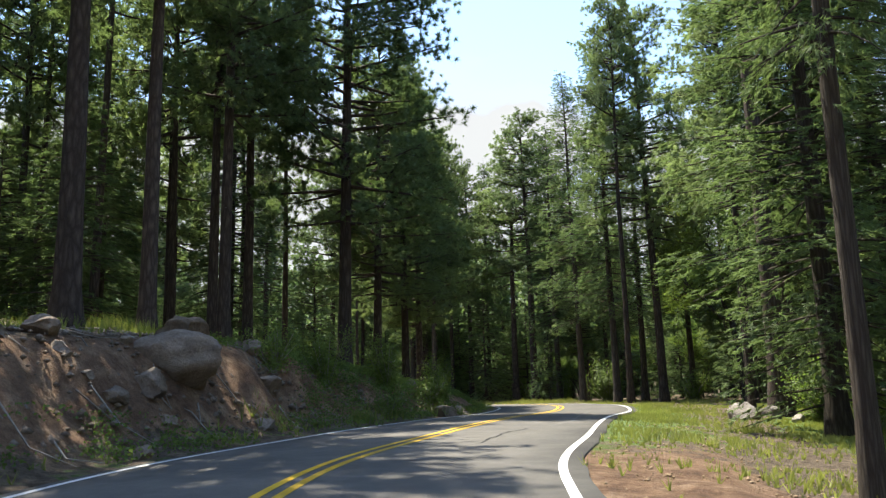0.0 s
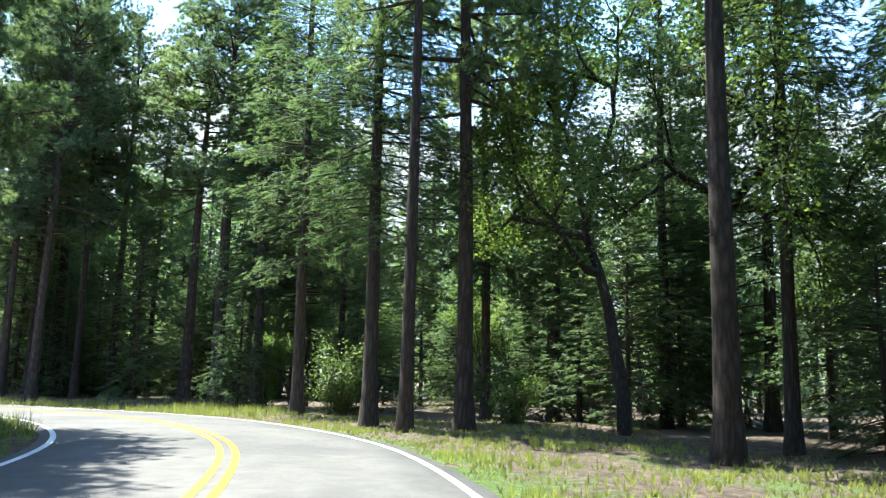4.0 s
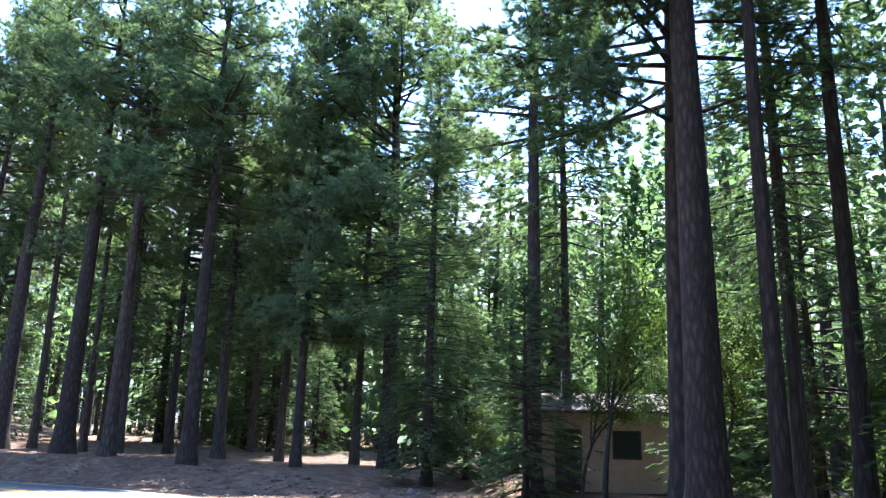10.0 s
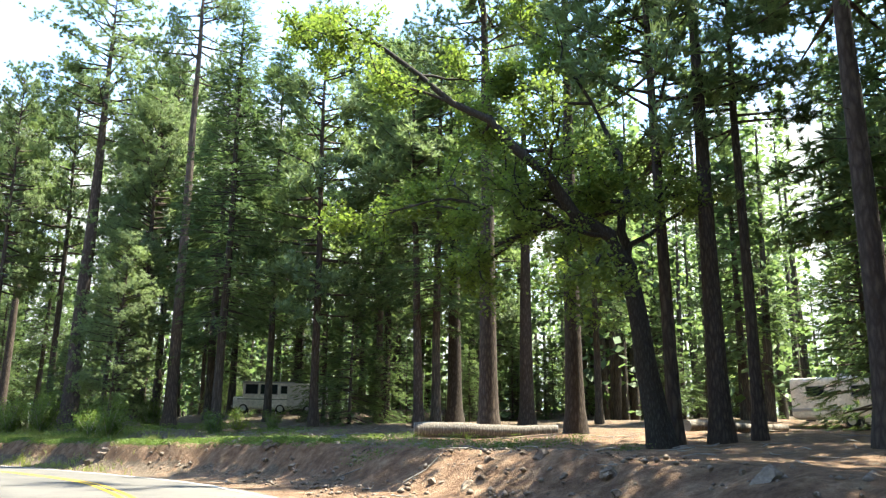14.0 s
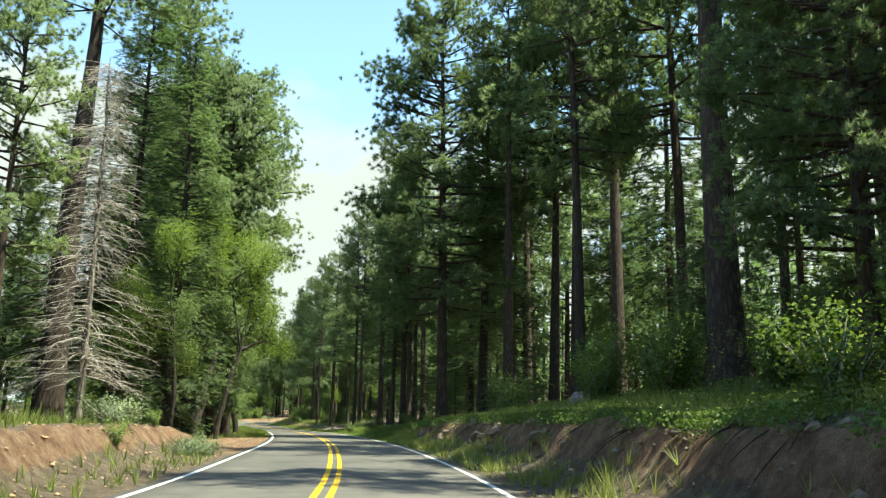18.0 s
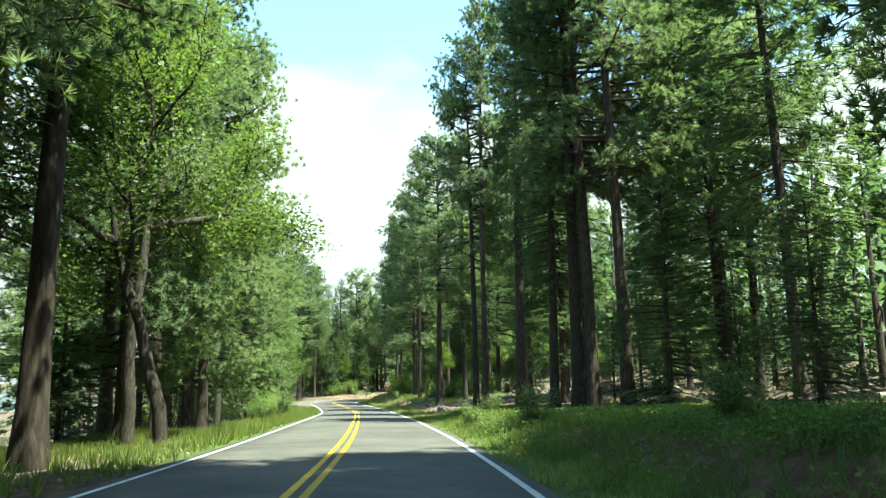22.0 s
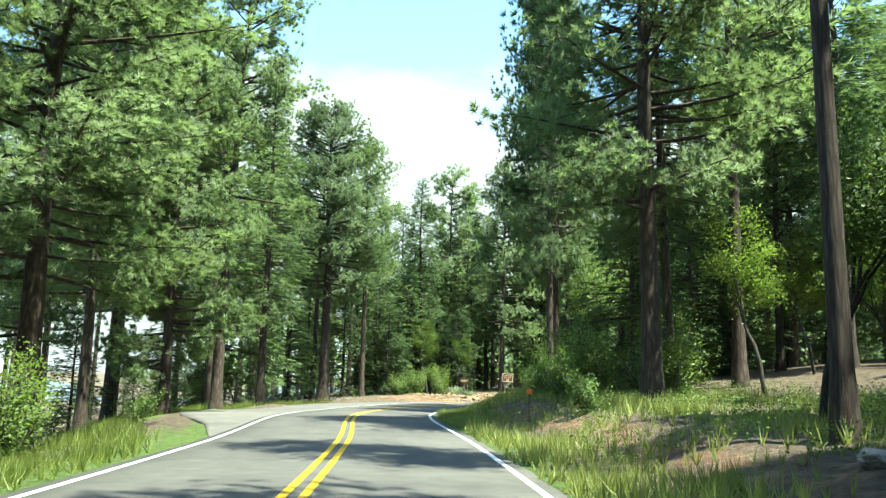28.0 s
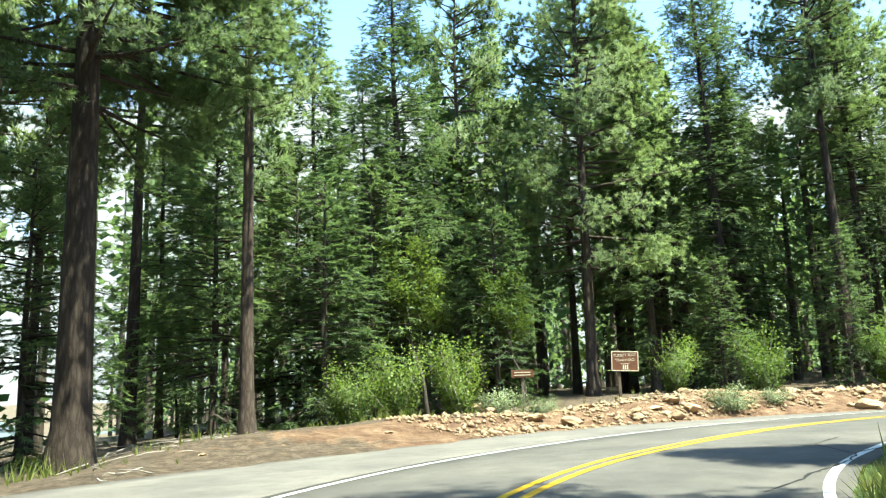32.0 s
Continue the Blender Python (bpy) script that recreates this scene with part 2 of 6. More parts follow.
def ground_material(name):
    """Forest floor: litter, bare red-brown soil, grass; the cover follows patches of its own."""
    m, nt, b = material(name, (0.1, 0.08, 0.05), 0.95)
    litter = ramp(nt, noise_of(nt, 3.5, 7.0, 0.7), [(0.3, (0.06, 0.045, 0.03)), (0.55, (0.16, 0.12, 0.085)), (0.75, (0.3, 0.24, 0.18))])
    soil = ramp(nt, noise_of(nt, 1.7, 7.0, 0.7), [(0.3, (0.1, 0.055, 0.034)), (0.5, (0.225, 0.135, 0.082)), (0.7, (0.37, 0.26, 0.175))])
    grass = ramp(nt, noise_of(nt, 6.0, 6.0, 0.7), [(0.3, (0.05, 0.09, 0.02)), (0.55, (0.13, 0.19, 0.045)), (0.75, (0.26, 0.3, 0.09))])
    cover = node(nt, "ShaderNodeVertexColor", layer_name="cover")
    split = node(nt, "ShaderNodeSeparateColor")
    nt.links.new(cover.outputs["Color"], split.inputs["Color"])
    ragged = noise_of(nt, 1.3, 6.0, 0.75)
    def mask(channel):
        s = node(nt, "ShaderNodeMath", operation="ADD")
        nt.links.new(split.outputs[channel], s.inputs[0])
        nt.links.new(ragged, s.inputs[1])
        return ramp(nt, s.outputs[0], [(0.92, (0, 0, 0)), (1.05, (1, 1, 1))])
    col = mix(nt, mask("Red"), litter, soil)
    col = mix(nt, mask("Green"), col, grass)
    grain = noise_of(nt, 38, 4.0, 0.75)
    col = mix(nt, 0.8, col, ramp(nt, grain, [(0.3, (0.55, 0.55, 0.55)), (0.7, (1.35, 1.33, 1.3))]), "MULTIPLY")
    clods = noise_of(nt, 5.5, 8.0, 0.78)
    col = mix(nt, 0.75, col, ramp(nt, clods, [(0.32, (0.45, 0.43, 0.41)), (0.5, (1.0, 1.0, 1.0)), (0.68, (1.4, 1.4, 1.38))]), "MULTIPLY")
    nt.links.new(col, b.inputs["Base Color"])
    both = node(nt, "ShaderNodeMath", {1: 0.3}, operation="MULTIPLY_ADD")
    nt.links.new(grain, both.inputs[0])
    nt.links.new(clods, both.inputs[2])
    bump(nt, b, both.outputs[0], 1.0, 0.16)
    return m


PINE_LEAF = leaf_material("pine_needles", (0.1, 0.152, 0.066), (0.225, 0.29, 0.13), 0.58)
FIR_LEAF = leaf_material("fir_needles", (0.082, 0.132, 0.058), (0.18, 0.247, 0.108), 0.57)
OAK_LEAF = leaf_material("oak_leaves", (0.08, 0.13, 0.028), (0.18, 0.245, 0.055), 0.58)
SHRUB_LEAF = leaf_material("shrub_leaves", (0.085, 0.14, 0.032), (0.19, 0.255, 0.06), 0.45)
GRASS_LEAF = leaf_material("grass_blades", (0.13, 0.185, 0.035), (0.34, 0.35, 0.11), 0.48)
SAGE_LEAF = leaf_material("sage_leaves", (0.1, 0.135, 0.07), (0.24, 0.28, 0.155), 0.35)
PINE_BARK = bark_material("pine_bark", (0.058, 0.045, 0.037), (0.155, 0.118, 0.094))
FIR_BARK = bark_material("fir_bark", (0.065, 0.053, 0.043), (0.16, 0.135, 0.11), (10, 10, 1.3))
OAK_BARK = bark_material("oak_bark", (0.048, 0.041, 0.034), (0.12, 0.104, 0.087), (14, 14, 3))
DEAD_BARK = bark_material("dead_bark", (0.22, 0.19, 0.16), (0.42, 0.38, 0.33), (12, 12, 1.5))
TWIG = rough_material("dead_twigs", [(0.3, (0.19, 0.165, 0.14)), (0.7, (0.4, 0.365, 0.32))], 3.0)
STONE = rough_material("granite", [(0.25, (0.13, 0.112, 0.095)), (0.5, (0.24, 0.215, 0.19)), (0.75, (0.36, 0.335, 0.3))], 1.6, 18.0, 0.09)
BROWN_STONE = rough_material("brown_rock", [(0.25, (0.11, 0.08, 0.058)), (0.5, (0.2, 0.155, 0.12)), (0.75, (0.32, 0.265, 0.215))], 1.8, 16.0, 0.09)
TAN_STONE = rough_material("tan_rock", [(0.25, (0.22, 0.145, 0.085)), (0.5, (0.36, 0.255, 0.155)), (0.75, (0.5, 0.39, 0.27))], 2.2, 25.0, 0.04)
ASPHALT = asphalt_material("worn_asphalt", 0.09, (1.06, 1.0, 0.91))
APRON = asphalt_material("pale_asphalt", 0.125, (1.06, 0.99, 0.9))
YELLOW = rough_material("yellow_road_paint", [(0.25, (0.5, 0.29, 0.014)), (0.6, (0.64, 0.4, 0.02))], 1.5, 60, 0.004, 0.7, 0.4)
WHITE = rough_material("white_road_paint", [(0.25, (0.45, 0.45, 0.43)), (0.6, (0.62, 0.62, 0.6))], 1.5, 60, 0.004, 0.7, 0.4)
FOREST_FLOOR = ground_material("forest_floor")


# ---- the lie of the land: the road's centre line and the ground on both sides ----
ROAD = [
    (25.0, -88.7, -1.2), (13.8, -60.9, -1.0), (2.44, -33.1, -0.45), (-1.01, -23.0, -0.03), (-1.87, -15.0, 0.15),
    (-2.65, -5.5, 0.22), (-2.84, 4.0, 0.25), (-4.7, 14.0, 0.37), (-9.4, 22.5, 0.42), (-16.6, 28.6, 0.40),
    (-27.5, 33.3, 0.46), (-35.4, 34.5, 0.47), (-43.1, 33.5, 0.45), (-50.1, 30.0, 0.48), (-58.7, 21.3, 0.65),
    (-64.9, 11.6, 0.75), (-69.2, 2.0, 0.80), (-73.3, -14.3, 0.95), (-75.8, -33.1, 1.12), (-77.5, -52.7, 1.18),
    (-78.5, -74.1, 1.22), (-78.8, -96.4, 1.23), (-78.8, -115.0, 1.17), (-78.6, -133.3, 1.16), (-77.25, -152.4, 1.42),
    (-75.5, -168.0, 1.74), (-75.5, -179.5, 1.86), (-77.0, -189.0, 2.05), (-80.6, -197.0, 2.35), (-88.5, -204.6, 2.6),
    (-102.0, -209.5, 2.8), (-122.0, -208.0, 3.0), (-150.0, -195.0, 3.3),
]


def spline(points, step):
    """Points every so many metres along a Catmull-Rom curve through the given ones."""
    p = np.array(points, float)
    p = np.vstack([2 * p[0] - p[1], p, 2 * p[-1] - p[-2]])
    out = []
    for k in range(1, len(p) - 2):
        a, b, c, d = p[k - 1], p[k], p[k + 1], p[k + 2]
        s = np.linspace(0, 1, 40, endpoint=False)[:, None]
        out.append(0.5 * (2 * b + (c - a) * s + (2 * a - 5 * b + 4 * c - d) * s**2 + (3 * b - a - 3 * c + d) * s**3))
    q = np.vstack(out)
    far = np.r_[0, np.cumsum(np.linalg.norm(np.diff(q, axis=0), axis=1))]
    at = np.arange(0, far[-1], step)
    return np.stack([np.interp(at, far, q[:, n]) for n in range(3)], 1), at


def side_of(line):
    """The unit vectors to the left of a line of points."""
    t = np.gradient(line[:, :2], axis=0)
    t /= np.linalg.norm(t, axis=1)[:, None]
    return np.stack([-t[:, 1], t[:, 0]], 1)


COARSE, COARSE_AT = spline(ROAD, 1.5)
COARSE_LEFT = side_of(COARSE)

# Along the road, in metres from its start: where the bank's foot lies, how high it is, how wide, and the slope behind it.
RIGHT_FOOT = ((0, 4.8), (140, 4.8), (158, 7.5), (180, 7.2), (192, 6.2), (205, 5.2), (245, 5.0), (420, 4.8), (480, 5.5))
RIGHT_HIGH = ((0, -0.45), (76, -0.45), (94, 0), (145, 0), (162, 0.5), (178, 1.2), (192, 1.45), (205, 1.3), (225, 1.25), (243, 1.1), (254, 0.95), (268, 0.65), (290, 0.35), (318, 0.15),
              (332, 0.45), (350, 0.6), (372, 0.75), (395, 1.0), (430, 0.8))
RIGHT_WIDE = ((0, 3.0), (80, 3.0), (100, 2.0), (150, 2.0), (170, 3.0), (190, 1.1), (205, 0.6), (245, 0.6), (256, 1.0), (290, 2.0), (330, 2.5), (430, 2.5))
RIGHT_SLOPE = ((0, -0.03), (120, 0.0), (160, 0.015), (196, 0.03), (215, 0.13), (240, 0.17), (248, 0.09), (256, 0.03), (280, 0.03), (296, 0.025), (325, 0.06), (345, 0.1), (400, 0.12))
LEFT_FOOT = ((0, 4.3), (210, 4.4), (222, 5.4), (245, 5.6), (262, 4.4), (345, 4.6), (358, 5.8), (370, 9.0), (402, 9.0), (414, 7.0), (430, 5.0))
LEFT_HIGH = ((0, 1.8), (60, 2.1), (84, 2.2), (96, 1.3), (110, 0.7), (130, 0.5), (200, 0.3), (210, 1.05), (232, 1.1), (244, 0.2), (262, -0.1),
             (330, -0.15), (375, -0.25), (392, 0.0), (404, 0.5), (440, 1.1))
LEFT_WIDE = ((0, 2.2), (84, 2.4), (110, 2.0), (200, 1.0), (210, 0.7), (236, 0.7), (248, 1.4), (262, 3.0), (375, 3.0), (404, 2.0), (440, 2.0))
LEFT_SLOPE = ((0, 0.16), (84, 0.16), (98, 0.13), (120, 0.05), (190, 0.02), (210, 0.0), (260, -0.04), (300, -0.06), (332, -0.2), (342, -0.4), (378, -0.4), (392, -0.08), (404, 0.02), (440, 0.06))


def along(table, s):
    return np.interp(s, [a for a, _ in table], [b for _, b in table])


def waves(x, y, size, seed):
    """Soft bumps between -1 and 1, about size metres across."""
    total, rng = 0.0, np.random.RandomState(seed)
    for k in range(6):
        turn, far, off = rng.uniform(0, 2 * np.pi), rng.uniform(0.6, 1.7) / size * 2 * np.pi * 0.5, rng.uniform(0, 6.28)
        total = total + np.sin((x * np.cos(turn) + y * np.sin(turn)) * far + off + 1.3 * np.sin((y * np.cos(turn) - x * np.sin(turn)) * far * 0.7 + k))
    return total / 3.6


def apron_edge(s):
    """How far the paved shoulder outside the last bend reaches from the centre line."""
    return 3.45 + 5.4 * np.clip((s - 355) / 19, 0, 1) * np.clip((422 - s) / 14, 0, 1) * (0.85 + 0.15 * np.sin(s * 0.31))


def shape(s, d, left):
    """The height over the road at a distance d from its centre line."""
    pick = lambda a, b: np.where(left, along(a, s), along(b, s))
    foot, high, wide, slope = pick(LEFT_FOOT, RIGHT_FOOT), pick(LEFT_HIGH, RIGHT_HIGH), pick(LEFT_WIDE, RIGHT_WIDE), pick(LEFT_SLOPE, RIGHT_SLOPE)
    u = np.clip((d - foot) / wide, 0, 1)
    over = np.maximum(d - foot - 0.6 * wide, 0)
    bed = 0.16 * left * np.clip((apron_edge(s) - 0.15 - d) / 0.5, 0, 1) * np.clip((d - 3.3) / 0.5, 0, 1)
    return -0.05 * np.clip((d - 3.5) / 0.6, 0, 1) + high * u * u * (3 - 2 * u) + slope * 70 * (1 - np.exp(-over / 70)) - bed


def ground(x, y):
    """The height of the ground, for arrays of x and y."""
    x, y = np.atleast_1d(np.asarray(x, float)), np.atleast_1d(np.asarray(y, float))
    out = np.empty(len(x))
    for k in range(0, len(x), 4000):
        px, py = x[k:k + 4000, None], y[k:k + 4000, None]
        dx, dy = px - COARSE[None, :, 0], py - COARSE[None, :, 1]
        d2 = dx * dx + dy * dy
        near = d2.min(1)[:, None]
        w = ((near + 0.3) / (d2 + 0.3)) ** 4
        left = dx * COARSE_LEFT[None, :, 0] + dy * COARSE_LEFT[None, :, 1] > 0
        h = COARSE[None, :, 2] + shape(COARSE_AT[None, :], np.sqrt(d2), left)
        d = np.sqrt(near[:, 0])
        bumps = np.clip((d - 5.5) / 6, 0, 1) * (0.22 * waves(px[:, 0], py[:, 0], 7, 3) + 0.35 * np.clip(d / 40, 0, 1) * waves(px[:, 0], py[:, 0], 24, 5))
        rough = np.clip((d - 4.3) / 1.0, 0, 1) * np.clip((13 - d) / 4, 0, 1)
        bumps = bumps + rough * (0.05 * waves(px[:, 0], py[:, 0], 1.9, 11) + 0.02 * waves(px[:, 0], py[:, 0], 1.1, 14))
        out[k:k + 4000] = (w * h).sum(1) / w.sum(1) + bumps + np.clip((d - 150) / 300, 0, 3) * (6 + 6 * waves(px[:, 0], py[:, 0], 260, 8))
    return out


def from_road(x, y):
    """The distance of a place from the road's centre line, the metres along it, and whether it lies to its left."""
    d = (COARSE[:, 0] - x) ** 2 + (COARSE[:, 1] - y) ** 2
    k = int(d.argmin())
    return math.sqrt(d[k]), COARSE_AT[k], (x - COARSE[k, 0]) * COARSE_LEFT[k, 0] + (y - COARSE[k, 1]) * COARSE_LEFT[k, 1] > 0


# ---- helpers for meshes ----
def mesh_of(name, verts, faces, mat, smooth=False):
    """A mesh from arrays of vertices and of faces with equal corners."""
    verts, faces = np.asarray(verts, np.float32), np.asarray(faces, np.int32)
    me = bpy.data.meshes.new(name)
    n, k = faces.shape
    me.vertices.add(len(verts))
    me.vertices.foreach_set("co", verts.ravel())
    me.loops.add(n * k)
    me.loops.foreach_set("vertex_index", faces.ravel())
    me.polygons.add(n)
    me.polygons.foreach_set("loop_start", np.arange(0, n * k, k, dtype=np.int32))
    if smooth:
        me.polygons.foreach_set("use_smooth", np.ones(n, bool))
    me.update(calc_edges=True)
    if mat:
        me.materials.append(mat)
    return me


def leaf_mesh(name, v, f, mat, centre, seed=0):
    """Foliage whose leaves turn their faces out of the crown, as leaves do, and are shaded as clumps."""
    v, k = np.asarray(v, float), f.shape[1]
    t = v[f]
    flat = np.cross(t[:, 1] - t[:, 0], t[:, 2] - t[:, 0])
    out = t.mean(1) - centre(t.mean(1))
    out /= np.linalg.norm(out, axis=1)[:, None] + 1e-6
    out = out * [1, 1, 0.6] + [0, 0, 0.45]
    turn = (flat * out).sum(1) < 0
    f = np.where(turn[:, None], f[:, ::-1], f)
    me = mesh_of(name, v, f, mat)
    n = out + np.random.RandomState(seed).normal(size=out.shape) * 0.33
    n += 0.35 * flat * np.where(turn, -1, 1)[:, None] / (np.linalg.norm(flat, axis=1)[:, None] + 1e-9)
    n /= np.linalg.norm(n, axis=1)[:, None]
    each = np.zeros((len(v), 3))
    each[f.ravel()] = np.repeat(n, k, 0)
    me.normals_split_custom_set_from_vertices(each.tolist())
    return me


def part(name, bm, mat, parent, label=""):
    """Links a bmesh or a mesh as one object under a thing."""
    if isinstance(bm, bmesh.types.BMesh):
        me = bpy.data.meshes.new(name)
        bm.to_mesh(me)
        bm.free()
        me.materials.append(mat)
    else:
        me = bm
    ob = new(name, me)
    ob.parent = parent
    return tagged(ob, label)


def thing(name, m, label, category, group="", kind=""):
    ob = new(name)
    ob.matrix_basis = m
    ob.empty_display_size = 0.3
    return tagged(ob, label, category, group, kind)


def box(bm, size, at, bevel=0.0, turn=(0, 0, 0)):
    m = pose(*at, *turn) @ Matrix.Diagonal((*size, 1))
    made = bmesh.ops.create_cube(bm, size=1, matrix=m)["verts"]
    if bevel:
        edges = list({e for v in made for e in v.link_edges})
        bmesh.ops.bevel(bm, geom=edges, offset=bevel, segments=2, affect="EDGES", profile=0.6)
    return bm


def tube(points, radii, sides=6, close=True):
    """Vertices and quads of a tube along points."""
    p, r = np.array(points, float), np.array(radii, float)
    t = np.gradient(p, axis=0)
    t /= np.linalg.norm(t, axis=1)[:, None] + 1e-9
    ref = np.where(np.abs(t[:, 2:]) > 0.9, [[1.0, 0, 0]], [[0, 0, 1.0]])
    u = np.cross(t, ref)
    u /= np.linalg.norm(u, axis=1)[:, None] + 1e-9
    w = np.cross(t, u)
    a = np.arange(sides) * 2 * np.pi / sides
    v = p[:, None] + r[:, None, None] * (np.cos(a)[None, :, None] * u[:, None] + np.sin(a)[None, :, None] * w[:, None])
    i, j = np.meshgrid(np.arange(len(p) - 1), np.arange(sides), indexing="ij")
    k = (j + 1) % sides
    f = np.stack([i * sides + j, i * sides + k, (i + 1) * sides + k, (i + 1) * sides + j], -1).reshape(-1, 4)
    return v.reshape(-1, 3), f


def gather(pieces):
    """One array of vertices and one of faces from several."""
    vs, fs, n = [], [], 0
    for v, f in pieces:
        vs.append(v)
        fs.append(f + n)
        n += len(v)
    return np.vstack(vs), np.vstack(fs)


# ---- ground, road and its markings ----
def cover_of(x, y, d, s, left):
    """How much bare soil and how much grass lies at places beside the road."""
    foot = np.where(left, along(LEFT_FOOT, s), along(RIGHT_FOOT, s))
    high = np.where(left, along(LEFT_HIGH, s), along(RIGHT_HIGH, s))
    wide = np.where(left, along(LEFT_WIDE, s), along(RIGHT_WIDE, s))
    face = np.clip(1 - np.abs(d - foot - 0.5 * wide) / (0.75 * wide), 0, 1) * np.clip(high / 0.5, 0, 1.0)
    face = face * np.where((s > 326) & ~left, 0.5, 1.0)
    yard = np.exp(-((s - 158) / 22) ** 2) * (~left) * np.clip((20 - d) / 6, 0, 1)
    clearing = np.exp(-((s - 322) / 13) ** 2) * (~left) * np.clip((d - 6) / 3, 0, 1) * np.clip((30 - d) / 8, 0, 1)
    gravel = np.exp(-((s - 62) / 16) ** 2) * (~left) * np.clip((7.5 - d) / 2, 0, 1)
    apron = np.exp(-((s - 250) / 19) ** 2) * left * np.clip((8 - d) / 2, 0, 1)
    camp = np.exp(-((s - 180) / 32) ** 2) * (~left) * 0.42
    rubble = np.clip((s - 396) / 8, 0, 1) * left * np.clip((12 - d) / 3, 0, 1)
    soil = np.maximum.reduce([0.85 * face, 0.7 * yard, 0.55 * clearing, 0.75 * gravel, 0.75 * apron, camp, 0.7 * rubble]) + 0.12
    verge = np.clip(1 - (d - 3.4) / 5.5, 0, 1) * 0.62
    grassy = np.where(left, np.interp(s, [0, 80, 120, 205, 240, 258, 330, 380, 395, 420], [0.2, 0.5, 0.5, 0.35, 0.3, 0.95, 0.95, 0.8, 0.25, 0.1]),
                      np.interp(s, [0, 55, 85, 102, 130, 150, 185, 205, 245, 262, 300, 316, 340, 372, 420], [0.7, 0.9, 1.2, 0.75, 0.45, 0.1, 0.25, 0.5, 0.7, 1.0, 0.9, 0.4, 0.65, 0.9, 0.6]))
    top = np.clip((d - foot - wide) / 1.0, 0, 1) * np.clip(1 - (d - foot - wide) / 9, 0, 1) * 0.55
    grass = np.maximum(verge * grassy * (1 - 0.8 * face), top * grassy) + 0.1
    band = np.exp(-((s - 374) / 20) ** 2) * left * np.clip((d - 7.6) / 0.8, 0, 1) * np.clip((14 - d) / 3, 0, 1)
    grass = np.maximum(grass, 0.62 * np.maximum(band, np.exp(-((s - 365) / 26) ** 2) * left * np.clip((d - 9) / 3, 0, 1) * np.clip((30 - d) / 12, 0.45, 1)))
    grass = np.maximum(grass, 0.36 * np.clip((d - 22) / 14, 0, 1)) * (1 - 0.8 * np.maximum.reduce([yard, clearing, gravel, apron, rubble, np.minimum(1, 2 * camp) * (d < 45)]))
    return soil, grass


def paint_cover(me, soil, grass):
    layer = me.color_attributes.new("cover", "FLOAT_COLOR", "POINT")
    rgba = np.zeros((len(soil), 4), np.float32)
    rgba[:, 0], rgba[:, 1], rgba[:, 3] = soil, grass, 1
    layer.data.foreach_set("color", rgba.ravel())


def grid_faces(n, m):
    i, j = np.meshgrid(np.arange(n - 1), np.arange(m - 1), indexing="ij")
    return np.stack([i * m + j, (i + 1) * m + j, (i + 1) * m + j + 1, i * m + j + 1], -1).reshape(-1, 4)


def spread(lo, hi, step, far):
    inner = np.arange(lo, hi + step, step)
    out = step * 1.5 * 1.35 ** np.arange(24)
    out = np.cumsum(out)
    out = out[out < far]
    return np.r_[(lo - out)[::-1], inner, hi + out]


STATIONS, STATIONS_AT = spline(ROAD, 0.5)
STATIONS_LEFT = side_of(STATIONS)


def build_ground():
    xs, ys = spread(-200, 75, 2.5, 2600), spread(-310, 130, 2.5, 2600)
    x, y = [a.ravel() for a in np.meshgrid(xs, ys, indexing="ij")]
    z = ground(x, y)
    d = np.empty(len(x))
    k = np.empty(len(x), int)
    for a in range(0, len(x), 4000):
        d2 = (x[a:a + 4000, None] - COARSE[None, :, 0]) ** 2 + (y[a:a + 4000, None] - COARSE[None, :, 1]) ** 2
        k[a:a + 4000], d[a:a + 4000] = d2.argmin(1), np.sqrt(d2.min(1))
    left = (x - COARSE[k, 0]) * COARSE_LEFT[k, 0] + (y - COARSE[k, 1]) * COARSE_LEFT[k, 1] > 0
    z = z - 0.7 * np.clip((13.5 - d) / 2.5, 0, 1)
    me = mesh_of("ground", np.stack([x, y, z], 1), grid_faces(len(xs), len(ys)), FOREST_FLOOR, True)
    paint_cover(me, *cover_of(x, y, d, COARSE_AT[k], left))
    tagged(new("ground", me), "brown forest floor with needle litter, soil and grass patches", "ground", kind="structure")


